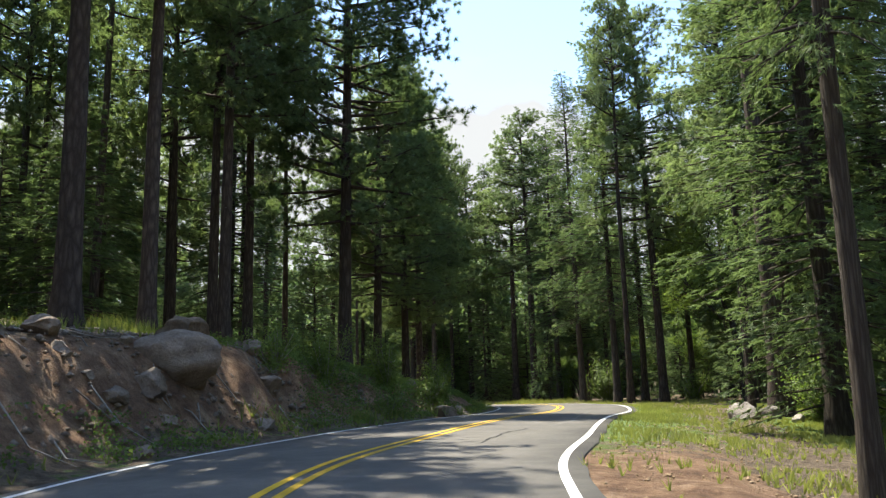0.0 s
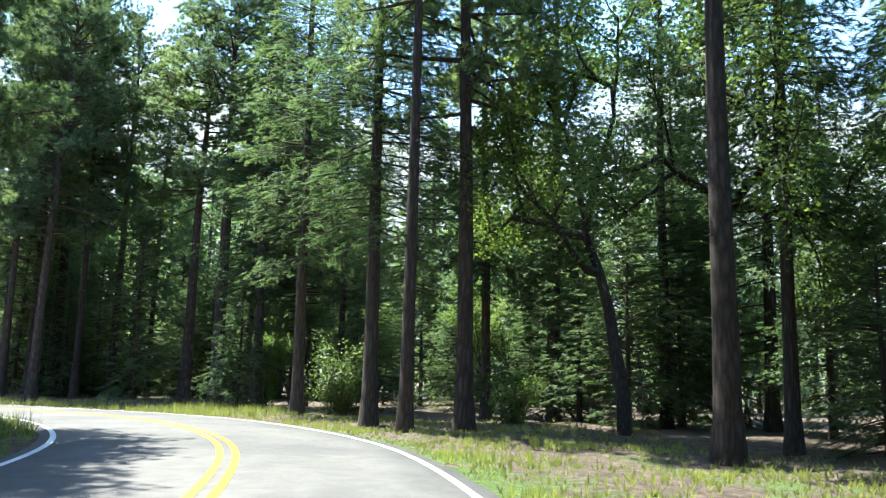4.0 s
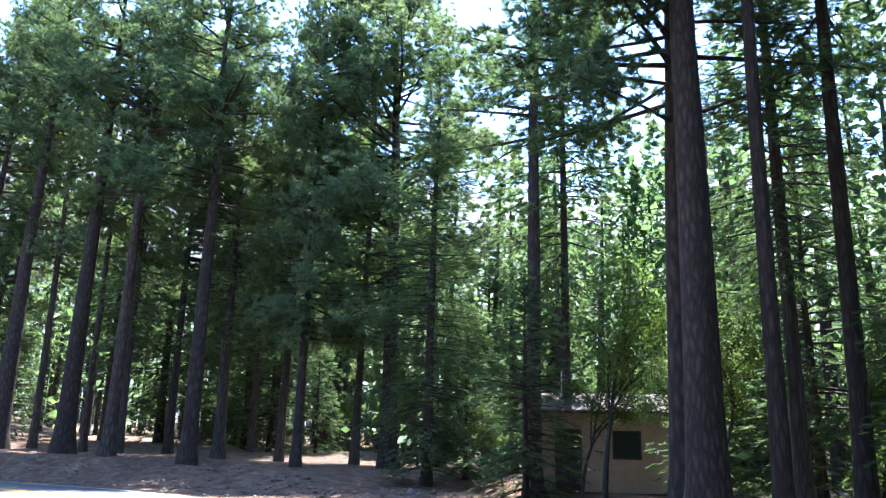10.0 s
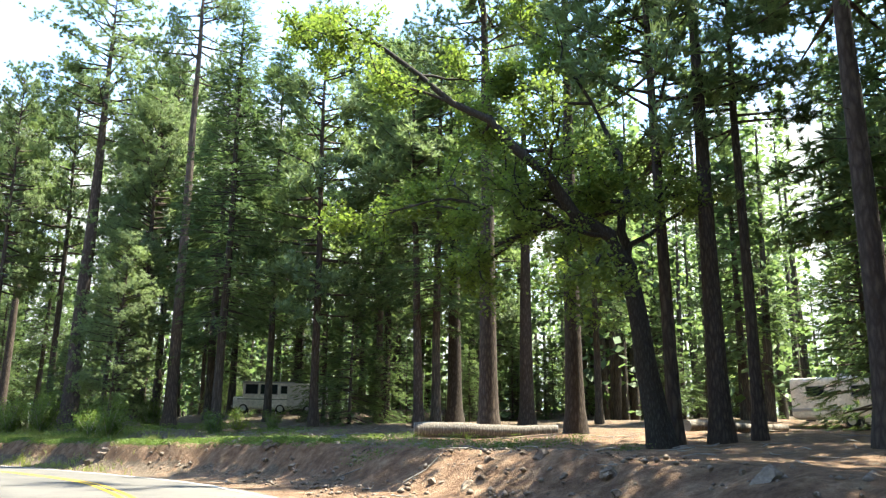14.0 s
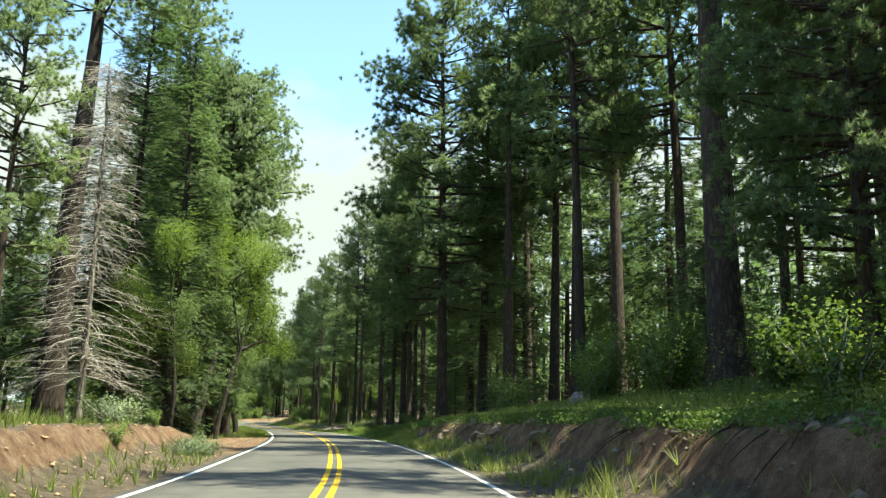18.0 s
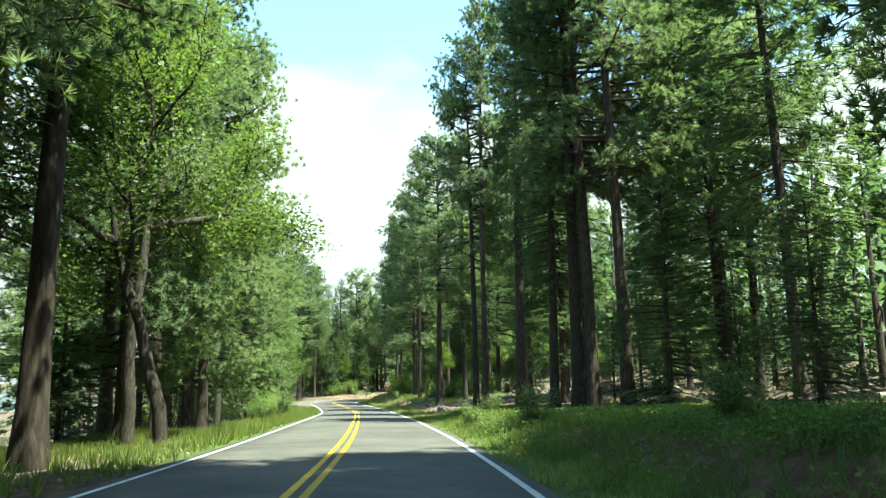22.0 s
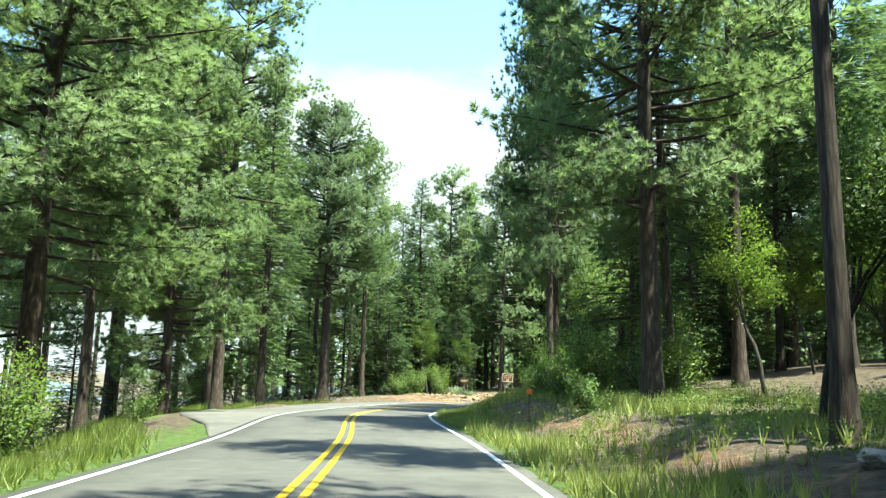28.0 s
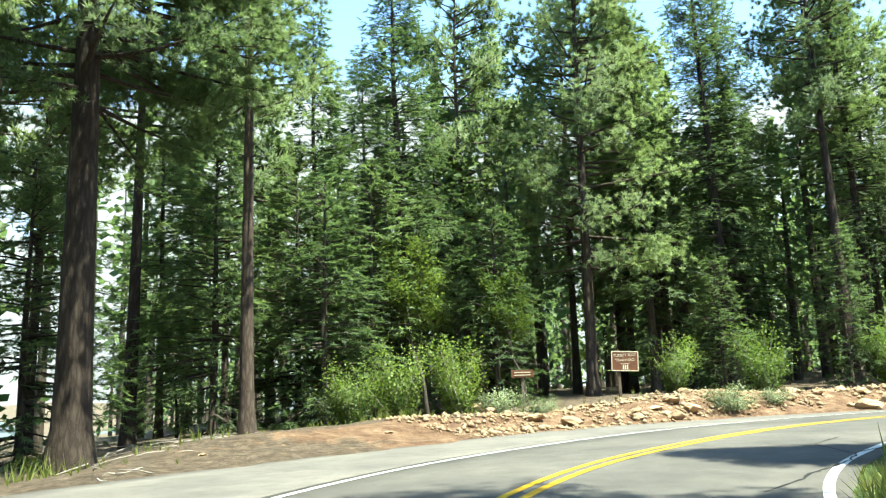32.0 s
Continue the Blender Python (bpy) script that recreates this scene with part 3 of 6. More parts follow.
def build_verge(name, sign):
    """The roadside with its ditch and bank, from under the pavement to the wood's edge."""
    d = np.r_[3.2, 3.5, 3.8, np.arange(4.1, 9.2, 0.17), 9.7, 10.4, 11.3, 12.4, 13.6, 15.0]
    c, n = STATIONS[:, None, :], STATIONS_LEFT[:, None, :]
    x = (c[..., 0] + sign * d * n[..., 0])
    y = (c[..., 1] + sign * d * n[..., 1])
    z = ground(x.ravel(), y.ravel()).reshape(x.shape)
    s = np.repeat(STATIONS_AT[:, None], len(d), 1)
    dd = np.repeat(d[None], len(x), 0)
    left = np.full(x.shape, sign > 0)
    foot = np.where(left, along(LEFT_FOOT, s), along(RIGHT_FOOT, s))
    high = np.abs(np.where(left, along(LEFT_HIGH, s), along(RIGHT_HIGH, s)))
    wide = np.where(left, along(LEFT_WIDE, s), along(RIGHT_WIDE, s))
    raw = np.clip(1 - np.abs(dd - foot - 0.55 * wide) / wide, 0, 1) * np.clip(high, 0, 1.5)
    lumps = waves(x, y, 1.6, 11) * 0.5 + waves(x + 3, y, 0.7, 12) * 0.15 + waves(x, y * 1.1, 3.4, 13) * 0.5
    z = z + raw * 0.13 * lumps + 0.05 * np.clip((dd - 4.0) / 1.5, 0, 1) * waves(x, y, 0.9, 14)
    push = raw * 0.12 * waves(x, y, 2.3, 15)
    x, y = x + sign * push * n[..., 0], y + sign * push * n[..., 1]
    z = z - 0.6 * np.clip((dd - 13.0) / 2.0, 0, 1) - 0.1 * (dd < 3.4)
    f = grid_faces(len(x), len(d))
    if sign < 0:
        f = f[:, ::-1]
    me = mesh_of(name, np.stack([x, y, z], -1).reshape(-1, 3), f[:, ::-1], FOREST_FLOOR, True)
    paint_cover(me, *cover_of(x.ravel(), y.ravel(), dd.ravel(), s.ravel(), left.ravel()))
    return new(name, me)


def ribbon(name, lo, hi, mat, up, s0=0.0, s1=1e9, thick=0.0, wobble=0.0):
    """A strip that follows the road between two distances from its centre line; lo and hi may change along it."""
    keep = (STATIONS_AT >= s0) & (STATIONS_AT <= s1)
    c, n, s = STATIONS[keep], STATIONS_LEFT[keep], STATIONS_AT[keep]
    lo, hi = np.broadcast_to(lo(s) if callable(lo) else lo, s.shape), np.broadcast_to(hi(s) if callable(hi) else hi, s.shape)
    lo = lo + wobble * waves(s, s * 0, 1.3, 21)
    cols = 7 if thick else 2
    rows = []
    for u in np.linspace(0, 1, cols):
        d = lo + (hi - lo) * u
        crown = 0.03 - 0.012 * np.abs(d)
        rows.append(np.stack([c[:, 0] + d * n[:, 0], c[:, 1] + d * n[:, 1], c[:, 2] + crown + up], 1))
    v = np.stack(rows, 1)
    if thick:
        first, last = v[:, :1].copy(), v[:, -1:].copy()
        first[..., 2] -= thick
        last[..., 2] -= thick
        v = np.concatenate([first, v, last], 1)
    f = grid_faces(len(v), v.shape[1])
    me = mesh_of(name, v.reshape(-1, 3), f, mat, not thick)
    return new(name, me)


build_ground()
tagged(build_verge("roadside_left", 1), "grassy roadside with a red-brown soil bank", "roadside", kind="structure")
tagged(build_verge("roadside_right", -1), "cut earth bank and grassy roadside beside the road", "roadside", kind="structure")
tagged(ribbon("road", -3.5, 3.42, ASPHALT, 0.02, thick=0.12, wobble=0.05), "worn grey two-lane asphalt road with fine cracks", "road", kind="structure")
tagged(ribbon("road_apron", 3.40, apron_edge, APRON, 0.016, 354, 424, 0.12),
       "pale paved shoulder outside the bend", "road shoulder", kind="structure")
for low, high in ((-0.19, -0.07), (0.07, 0.19)):
    tagged(ribbon("centre_line", low, high, YELLOW, 0.026), "double yellow painted centre line on asphalt", "road marking", kind="structure")
tagged(ribbon("edge_line", -3.28, -3.16, WHITE, 0.026), "white painted edge line on asphalt", "road marking", kind="structure")
tagged(ribbon("edge_line", 3.1, 3.22, WHITE, 0.026), "white painted edge line on asphalt", "road marking", kind="structure")


# ---- trees ----
def limb(rng, start, way, length, droop, radius, n=5):
    """Points and radii of a bent branch."""
    t = np.linspace(0, 1, n)[:, None]
    side = np.array([-way[1], way[0], 0]) * rng.uniform(-0.12, 0.12)
    p = np.array(start) + np.array(way) * length * t + side * length * t**2 + np.array([0, 0, 1.0]) * droop * length * t**2
    return p, radius * (1 - 0.85 * t[:, 0])


def blades(rng, at, way, count, length, width, fan):
    """Thin three-cornered leaves that stand out from points, about their ways."""
    n = len(at)
    d = rng.normal(size=(n, count, 3)) * fan + way[:, None]
    d /= np.linalg.norm(d, axis=2)[..., None]
    w = np.cross(d, rng.normal(size=(n, count, 3)))
    w /= np.linalg.norm(w, axis=2)[..., None] + 1e-9
    size = length * rng.uniform(0.7, 1.25, (n, count, 1))
    base = at[:, None] + d * size * 0.05
    v = np.stack([base + w * width * 0.5, base - w * width * 0.5, base + d * size], 2)
    return v.reshape(-1, 3), np.arange(n * count * 3).reshape(-1, 3)


def close(rng, n, spread):
    """Offsets that bunch about a point and never stray far from it."""
    way = rng.normal(size=(n, 3))
    way /= np.linalg.norm(way, axis=1)[:, None]
    return way * (1.55 * rng.uniform(0, 1, (n, 1)) ** 0.5) * spread


def leaves(rng, at, size, flat=0.5):
    """Four-cornered leaves, two triangles each, at points."""
    n = len(at)
    a = rng.normal(size=(n, 3)) * [1, 1, flat]
    a /= np.linalg.norm(a, axis=1)[:, None]
    b = np.cross(a, rng.normal(size=(n, 3)))
    b /= np.linalg.norm(b, axis=1)[:, None] + 1e-9
    s = size * rng.uniform(0.6, 1.4, (n, 1))
    v = np.stack([at - a * s * 0.6, at + b * s * 0.36, at + a * s * 0.6, at - b * s * 0.36], 1)
    return v.reshape(-1, 3), np.arange(n * 4).reshape(-1, 4)


def trunk_points(rng, height, radius, lean=0.01, flare=1.35):
    t = np.r_[0, 0.012, 0.04, np.linspace(0.1, 1, 10)]
    sway = np.cumsum(rng.normal(size=(len(t), 2)) * 0.012 * height * 0.2, axis=0) * t[:, None]
    p = np.stack([sway[:, 0] + lean * height * t, sway[:, 1], height * t - 0.15 * (t == 0)], 1)
    r = radius * (1 - t) ** 0.8 * np.r_[flare * 1.1, flare, 1.08, np.ones(10)] + 0.012
    return p, r


def on_trunk(p, z):
    return np.array([np.interp(z, p[:, 2], p[:, 0]), np.interp(z, p[:, 2], p[:, 1]), z])


def pine_meshes(seed, height, radius, bare, reach, fine, bark=None, thick=1.0):
    """A ponderosa pine: long bare bole, open crown of needle tufts at the limbs' ends."""
    rng = np.random.RandomState(seed)
    p, r = trunk_points(rng, height, radius, rng.uniform(-0.02, 0.02))
    wood, tips, ways = [], [], []
    count = int(thick * (54 if fine > 1 else 40) * (1 - bare) * height / 14)
    for k in range(count):
        u = (k + rng.uniform(0, 1)) / count
        z = height * (bare + (1 - bare) * u**0.9 * 0.98)
        a = rng.uniform(0, 2 * np.pi)
        shape_at = math.sin(math.pi * min(1, 0.18 + 0.82 * u) ** 0.8) ** 0.7
        length = max(0.5, reach * (0.25 + 0.75 * shape_at) * rng.uniform(0.6, 1.1))
        rise = -0.15 + 0.7 * u + rng.uniform(-0.12, 0.12)
        way = np.array([math.cos(a), math.sin(a), rise])
        way /= np.linalg.norm(way)
        pts, rad = limb(rng, on_trunk(p, z), way, length, rng.uniform(-0.05, 0.22), 0.035 + 0.012 * length)
        wood.append(tube(pts, rad, 4))
        twigs = max(3, int(length * (7.6 if fine > 1 else 4.2)))
        for _ in range(twigs):
            s = rng.uniform(0.3, 1) ** 0.7
            at = np.array([np.interp(s, np.linspace(0, 1, 5), pts[:, n]) for n in range(3)])
            off = rng.normal(size=3) * [0.34, 0.34, 0.2] * (0.35 + 0.18 * length)
            tips.append(at + off)
            out = way * 0.6 + off * 0.7 + np.array([0, 0, 0.45])
            ways.append(out / np.linalg.norm(out))
            if fine > 1 and rng.rand() < 0.2:
                wood.append(tube(np.array([at, at + off * 0.6, at + off]), [0.016, 0.012, 0.006], 3))
    for _ in range(int(14 * bare)):  # dead stubs on the bole
        z, a = height * rng.uniform(0.15, bare), rng.uniform(0, 6.28)
        pts, rad = limb(rng, on_trunk(p, z), np.array([math.cos(a), math.sin(a), -0.1]), rng.uniform(0.4, 1.8), -0.1, 0.025)
        wood.append(tube(pts, rad, 3))
    tips, ways = np.array(tips), np.array(ways)
    if fine > 1:
        v, f = gather([blades(rng, tips, ways, 44, 0.23, 0.028, 0.8), blades(rng, tips + rng.normal(size=tips.shape) * 0.3, ways, 44, 0.22, 0.028, 0.9)])
    else:
        v, f = gather([blades(rng, tips, ways, 14, 0.46, 0.08, 0.75), blades(rng, tips + rng.normal(size=tips.shape) * 0.38, ways, 14, 0.44, 0.08, 0.85)])
    return mesh_of("trunk", *gather([tube(p, r, 14 if fine > 1 else 8)] + wood), bark or PINE_BARK, True), leaf_mesh("crown", v, f, PINE_LEAF, lambda q: np.stack([0 * q[:, 0], 0 * q[:, 1], q[:, 2] - 0.25 * np.hypot(q[:, 0], q[:, 1])], 1))


def fir_meshes(seed, height, radius, bare, reach, fine, leaf=None, ragged=0.25):
    """A Douglas fir: close tiers of drooping boughs with flat sprays, narrowing to the top."""
    rng = np.random.RandomState(seed)
    p, r = trunk_points(rng, height, radius, rng.uniform(-0.015, 0.015))
    wood, at, ways, sizes = [], [], [], []
    z = height * bare
    while z < height * 0.985:
        u = (z / height - bare) / (1 - bare)
        full = reach * (1 - u) ** 0.75 * (0.55 + 0.45 * min(1, u * 6)) + 0.25
        number = 5 if fine > 1 else 4
        for k in range(number):
            if rng.rand() < ragged * 0.5:
                continue
            a = rng.uniform(0, 2 * np.pi)
            length = full * rng.uniform(1 - ragged, 1.1)
            way = np.array([math.cos(a), math.sin(a), -0.18 + 0.6 * u + rng.uniform(-0.1, 0.1)])
            way /= np.linalg.norm(way)
            zz = min(height * 0.99, z + rng.uniform(-0.3, 0.3))
            pts, rad = limb(rng, on_trunk(p, zz), way, length, rng.uniform(-0.22, -0.02) + 0.12 * u, 0.018 + 0.009 * length)
            wood.append(tube(pts, rad, 3))
            n = max(3, int(length * (8 if fine > 1 else 7.4 if 0.5 < fine <= 1 else 3.2)))
            s = rng.uniform(0.12, 1, n) ** 0.75
            q = np.stack([np.interp(s, np.linspace(0, 1, 5), pts[:, c]) for c in range(3)], 1)
            across = np.array([-way[1], way[0], 0])
            lean = np.where(rng.rand(n) < 0.5, -1, 1)[:, None] * across * rng.uniform(0.3, 1.0, (n, 1)) + way * rng.uniform(0.4, 1, (n, 1)) + [0, 0, -0.22]
            lean /= np.linalg.norm(lean, axis=1)[:, None]
            at.append(q + lean * rng.uniform(0, 0.18, (n, 1)) * length * (1.1 - s[:, None]))
            ways.append(lean)
            sizes.append(0.3 + 0.5 * (1.1 - s) * min(1, length / 3))
        z += (0.34 if fine > 1 else 0.42 if 0.5 < fine <= 1 else 0.6) * rng.uniform(0.7, 1.3) * (1.15 - 0.5 * u)
    at, ways, sizes = np.vstack(at), np.vstack(ways), np.concatenate(sizes)
    count, width, needle = (30, 0.03, 0.18) if fine > 1 else (15, 0.055, 0.34) if 0.5 < fine <= 1 else (8, 0.13, 0.75)
    at = at + rng.normal(size=at.shape) * [0.17, 0.17, 0.26]
    d = rng.normal(size=(len(at), count, 3)) * [0.45, 0.45, 0.24] + ways[:, None]
    d /= np.linalg.norm(d, axis=2)[..., None]
    w = np.cross(d, [0, 0, 1.0]) + rng.normal(size=d.shape) * 0.4
    w /= np.linalg.norm(w, axis=2)[..., None] + 1e-9
    spray = (sizes[:, None] * rng.uniform(0, 1, (len(at), count)))[..., None]
    length = needle * rng.uniform(0.7, 1.3, (len(at), count, 1))
    b = at[:, None] + ways[:, None] * spray * 0.8
    v = np.stack([b + w * width * 0.5, b - w * width * 0.5, b + d * length], 2)
    f = np.arange(len(at) * count * 3).reshape(-1, 3)
    stem = [tube(p, r, 12 if fine > 1 else 7)] + (wood if fine >= 1 else [])
    return mesh_of("trunk", *gather(stem), FIR_BARK, True), leaf_mesh("crown", v.reshape(-1, 3), f, leaf or FIR_LEAF, lambda q: np.stack([0 * q[:, 0], 0 * q[:, 1], q[:, 2] - 0.25 * np.hypot(q[:, 0], q[:, 1])], 1))


def oak_meshes(seed, height, radius, reach, fine, lean=(0.0, 0.0), leaf=None, size=0.085, number=0, loose=1.0):
    """A broad-leaved tree: forking crooked limbs, clumps of leaves."""
    rng = np.random.RandomState(seed)
    wood, ends = [], []

    def grow(start, way, length, rad, depth):
        n = 6
        pts = [np.array(start)]
        w = np.array(way, float)
        for _ in range(n - 1):
            w = w + rng.normal(size=3) * 0.16 + [0, 0, 0.03]
            w /= np.linalg.norm(w)
            pts.append(pts[-1] + w * length / (n - 1))
        pts = np.array(pts)
        wood.append(tube(pts, np.linspace(rad, rad * 0.55, n), 8 if depth == 0 else 4))
        if depth >= 1:
            ends.extend(pts[2:])
        if depth < 3:
            for _ in range(3 if depth else 4):
                turn = rng.normal(size=3) * 0.75
                go = w + turn + [0, 0, 0.15]
                grow(pts[-1 if rng.rand() < 0.6 else -2], go / np.linalg.norm(go), length * rng.uniform(0.5, 0.75), rad * 0.5, depth + 1)

    grow((0, 0, -0.15), (lean[0], lean[1], 1.0), height * 0.42, radius, 0)
    ends = np.array(ends)
    ends = ends[ends[:, 2] > height * 0.2]
    fit = np.array([reach / np.abs(ends[:, :2]).max()] * 2 + [height * 0.96 / ends[:, 2].max()])
    ends = ends * fit
    wood = [(v * fit, f) for v, f in wood]
    number = number or (84 if fine > 1 else 34)
    spots = np.repeat(ends, number, 0) + close(rng, len(ends) * number, np.array([0.42, 0.42, 0.34]) * (height / 12 + 0.35) * loose)
    v, f = leaves(rng, spots, size if fine > 1 else size * 1.15)
    return mesh_of("trunk", *gather(wood), OAK_BARK, True), leaf_mesh("crown", v, f, leaf or OAK_LEAF, lambda q: np.tile([[0, 0, height * 0.55]], (len(q), 1)))


def spreading_oak_meshes(seed, spines, radius, size=0.13):
    """A great oak whose trunk forks into long crooked limbs; its boughs and leaves follow them."""
    rng = np.random.RandomState(seed)
    wood, ends = [], []

    def bough(start, way, length, rad, depth):
        pts, w = [np.array(start)], np.array(way, float)
        for _ in range(5):
            w = w + rng.normal(size=3) * 0.2 + [0, 0, 0.02]
            w /= np.linalg.norm(w)
            pts.append(pts[-1] + w * length / 5)
        pts = np.array(pts)
        wood.append(tube(pts, np.linspace(rad, rad * 0.4, 6), 5 if depth == 0 else 3))
        ends.extend(pts[2:] if depth == 0 else pts[1:])
        if depth < 2:
            for k in range(4):
                go = w + rng.normal(size=3) * 0.8
                bough(pts[rng.randint(2, 6)], go / np.linalg.norm(go), length * rng.uniform(0.4, 0.65), rad * 0.5, depth + 1)

    for spine, thick in spines:
        p = np.array(spine, float)
        t = np.linspace(0, 1, 16)
        k = np.linspace(0, 1, len(p))
        q = np.stack([np.interp(t, k, p[:, n]) for n in range(3)], 1)
        q[1:-1] = (q[:-2] + 2 * q[1:-1] + q[2:]) / 4 + rng.normal(size=(14, 3)) * 0.16
        wood.append(tube(q, radius * thick * (1 - 0.93 * t**0.8) * np.r_[1.35 if thick == 1 else 1.0, 1.1 if thick == 1 else 1.0, np.ones(14)], 12))
        for n in range(10 if thick == 1 else 8):
            i = 5 + n * 11 // 10 if thick == 1 else 3 + n * 13 // 8
            a = rng.uniform(0, 6.28)
            bough(q[i], np.array([math.cos(a), math.sin(a), rng.uniform(-0.25, 0.6)]), rng.uniform(2.2, 4.2), 0.09 * (1.3 - t[i]) + 0.02, 0)
    ends = np.array(ends)
    n = 17
    spots = np.repeat(ends, n, 0) + close(rng, len(ends) * n, np.array([0.36, 0.36, 0.26]))
    v, f = leaves(rng, spots, size)
    return mesh_of("trunk", *gather(wood), OAK_BARK, True), leaf_mesh("crown", v, f, OAK_LEAF, lambda q: np.stack([q[:, 0] * 0.6, q[:, 1] * 0.6, 0 * q[:, 2] + 7.0], 1))


def dead_meshes(seed, height, radius, reach):
    """A dead spruce: grey pole and hundreds of bare drooping twigs."""
    rng = np.random.RandomState(seed)
    p, r = trunk_points(rng, height, radius, 0.03, 1.15)
    wood = []
    for k in range(400):
        z = height * rng.uniform(0.16, 0.98)
        u = z / height
        a = rng.uniform(0, 2 * np.pi)
        length = reach * (1 - u) ** 0.6 * rng.uniform(0.5, 1.1) + 0.3
        pts, rad = limb(rng, on_trunk(p, z), np.array([math.cos(a), math.sin(a), rng.uniform(-0.25, 0.1)]), length, rng.uniform(-0.35, 0.0), 0.026)
        wood.append(tube(pts, rad + 0.003, 3))
        for _ in range(5):
            s = rng.uniform(0.3, 1)
            q = np.array([np.interp(s, np.linspace(0, 1, 5), pts[:, n]) for n in range(3)])
            go = rng.normal(size=3) * [0.5, 0.5, 0.2] + [math.cos(a) * 0.5, math.sin(a) * 0.5, -0.35]
            wood.append(tube(np.array([q, q + go * 0.3, q + go * 0.7 + [0, 0, -0.1]]), [0.014, 0.01, 0.006], 3))
    return mesh_of("trunk", *tube(p, r, 10), DEAD_BARK, True), mesh_of("dead_twigs", *gather(wood), TWIG, True)


TREE_KINDS = {}


def tree_kind(key, meshes, height, name, label, category, crown_label=""):
    TREE_KINDS[key] = (meshes, height, name, label, category, crown_label)


def plant(key, x, y, height=None, turn=None, group="roadside trees", label="", girth=1.0, tilt=(0.0, 0.0)):
    """A tree of a kind, rooted on the ground at its place."""
    meshes, own, name, text, category, crown_label = TREE_KINDS[key]
    k = (height or own) / own
    a = random.uniform(0, 360) if turn is None else turn
    z = float(ground(x, y)[0]) - 0.06
    m = pose(x, y, z, tilt[0], tilt[1], 0) @ pose(0, 0, 0, 0, 0, a) @ Matrix.Diagonal((k * girth, k * girth, k, 1))
    ob = thing(name, m, label or text, category, group)
    part("trunk", meshes[0], None, ob)
    part("bare_crown" if key == "dead" else "crown", meshes[1], None, ob)
    return ob


for n, (h, bare, reach) in enumerate(((26, 0.36, 4.3), (24, 0.24, 4.5), (28, 0.46, 3.9), (20, 0.1, 4.6))):
    tree_kind(f"pine{n}", pine_meshes(10 + n, h, 0.27, bare, reach, 2, None, (1.35, 1.8, 1.3, 1.9)[n]), h, "pine_tree", "tall ponderosa pine with reddish furrowed bark and tufted crown", "pine tree")
    tree_kind(f"mid_pine{n}", pine_meshes(20 + n, h, 0.24, bare, reach, 1, None, 1.5), h, "pine_tree", "slender pine with bare lower trunk in the wood", "pine tree")
tree_kind("bare_pine", pine_meshes(16, 36, 0.5, 0.62, 5.0, 2), 36, "pine_tree", "massive old pine with a long bare furrowed trunk", "pine tree")
tree_kind("big_pine", pine_meshes(15, 27, 0.47, 0.36, 6.0, 2, None, 2.4), 27, "pine_tree", "massive old pine with thick furrowed trunk and spreading crown", "pine tree")
for n, (h, bare, reach) in enumerate(((25, 0.05, 4.2), (22, 0.14, 3.8), (27, 0.24, 3.9))):
    tree_kind(f"fir{n}", fir_meshes(30 + n, h, 0.28, bare, reach, 2), h, "fir_tree", "tall dark Douglas fir with drooping boughs", "fir tree")
    tree_kind(f"mid_fir{n}", fir_meshes(40 + n, h, 0.24, bare, reach, 1), h, "fir_tree", "dark fir standing in the wood", "fir tree")
for n in range(2):
    tree_kind(f"far_fir{n}", fir_meshes(45 + n, 23.0, 0.22, 0.08 + 0.1 * n, 4.2, 0), 23.0, "fir_tree", "dark green fir deep in the wood", "fir tree")
    tree_kind(f"young_fir{n}", fir_meshes(50 + n, 7.0, 0.09, 0.03, 2.1, 2), 7.0, "young_fir", "young green fir under the tall trees", "fir tree")
    tree_kind(f"oak{n}", oak_meshes(60 + n, 12.0, 0.24, 4.6, 2), 12.0, "oak_tree", "leafy green oak with crooked limbs", "oak tree")
tree_kind("far_oak", oak_meshes(65, 8.0, 0.12, 3.2, 1), 8.0, "oak_tree", "bright green young oak in the understory", "oak tree")
tree_kind("dead", dead_meshes(70, 20.0, 0.2, 3.7), 20.0, "dead_spruce", "dead grey spruce with bare drooping twigs", "dead tree")


# ---- the wood, stretch by stretch ----
SIGHT = [(-78 - 22.0 * k / 16, 5 - 21.0 * k / 16) for k in range(17)]  # kept free towards the parked camper
PLANTED = SIGHT + [(-43.4 + a, 51 + b) for a in (-2.5, 0, 2.5) for b in (-2, 0, 2)]  # the hut stands here


def stand(rows, group):
    """Trees at their places: kind, x, y, height."""
    for key, x, y, h, *more in rows:
        if from_road(x, y)[0] > (23 if y < -195 or (x < -50 and y > 22) else 15) and "mid_" + key in TREE_KINDS:
            key = "mid_" + key
        plant(key, x, y, h, group=group, girth=more[0] if more else 1.0)
        PLANTED.append((x, y))


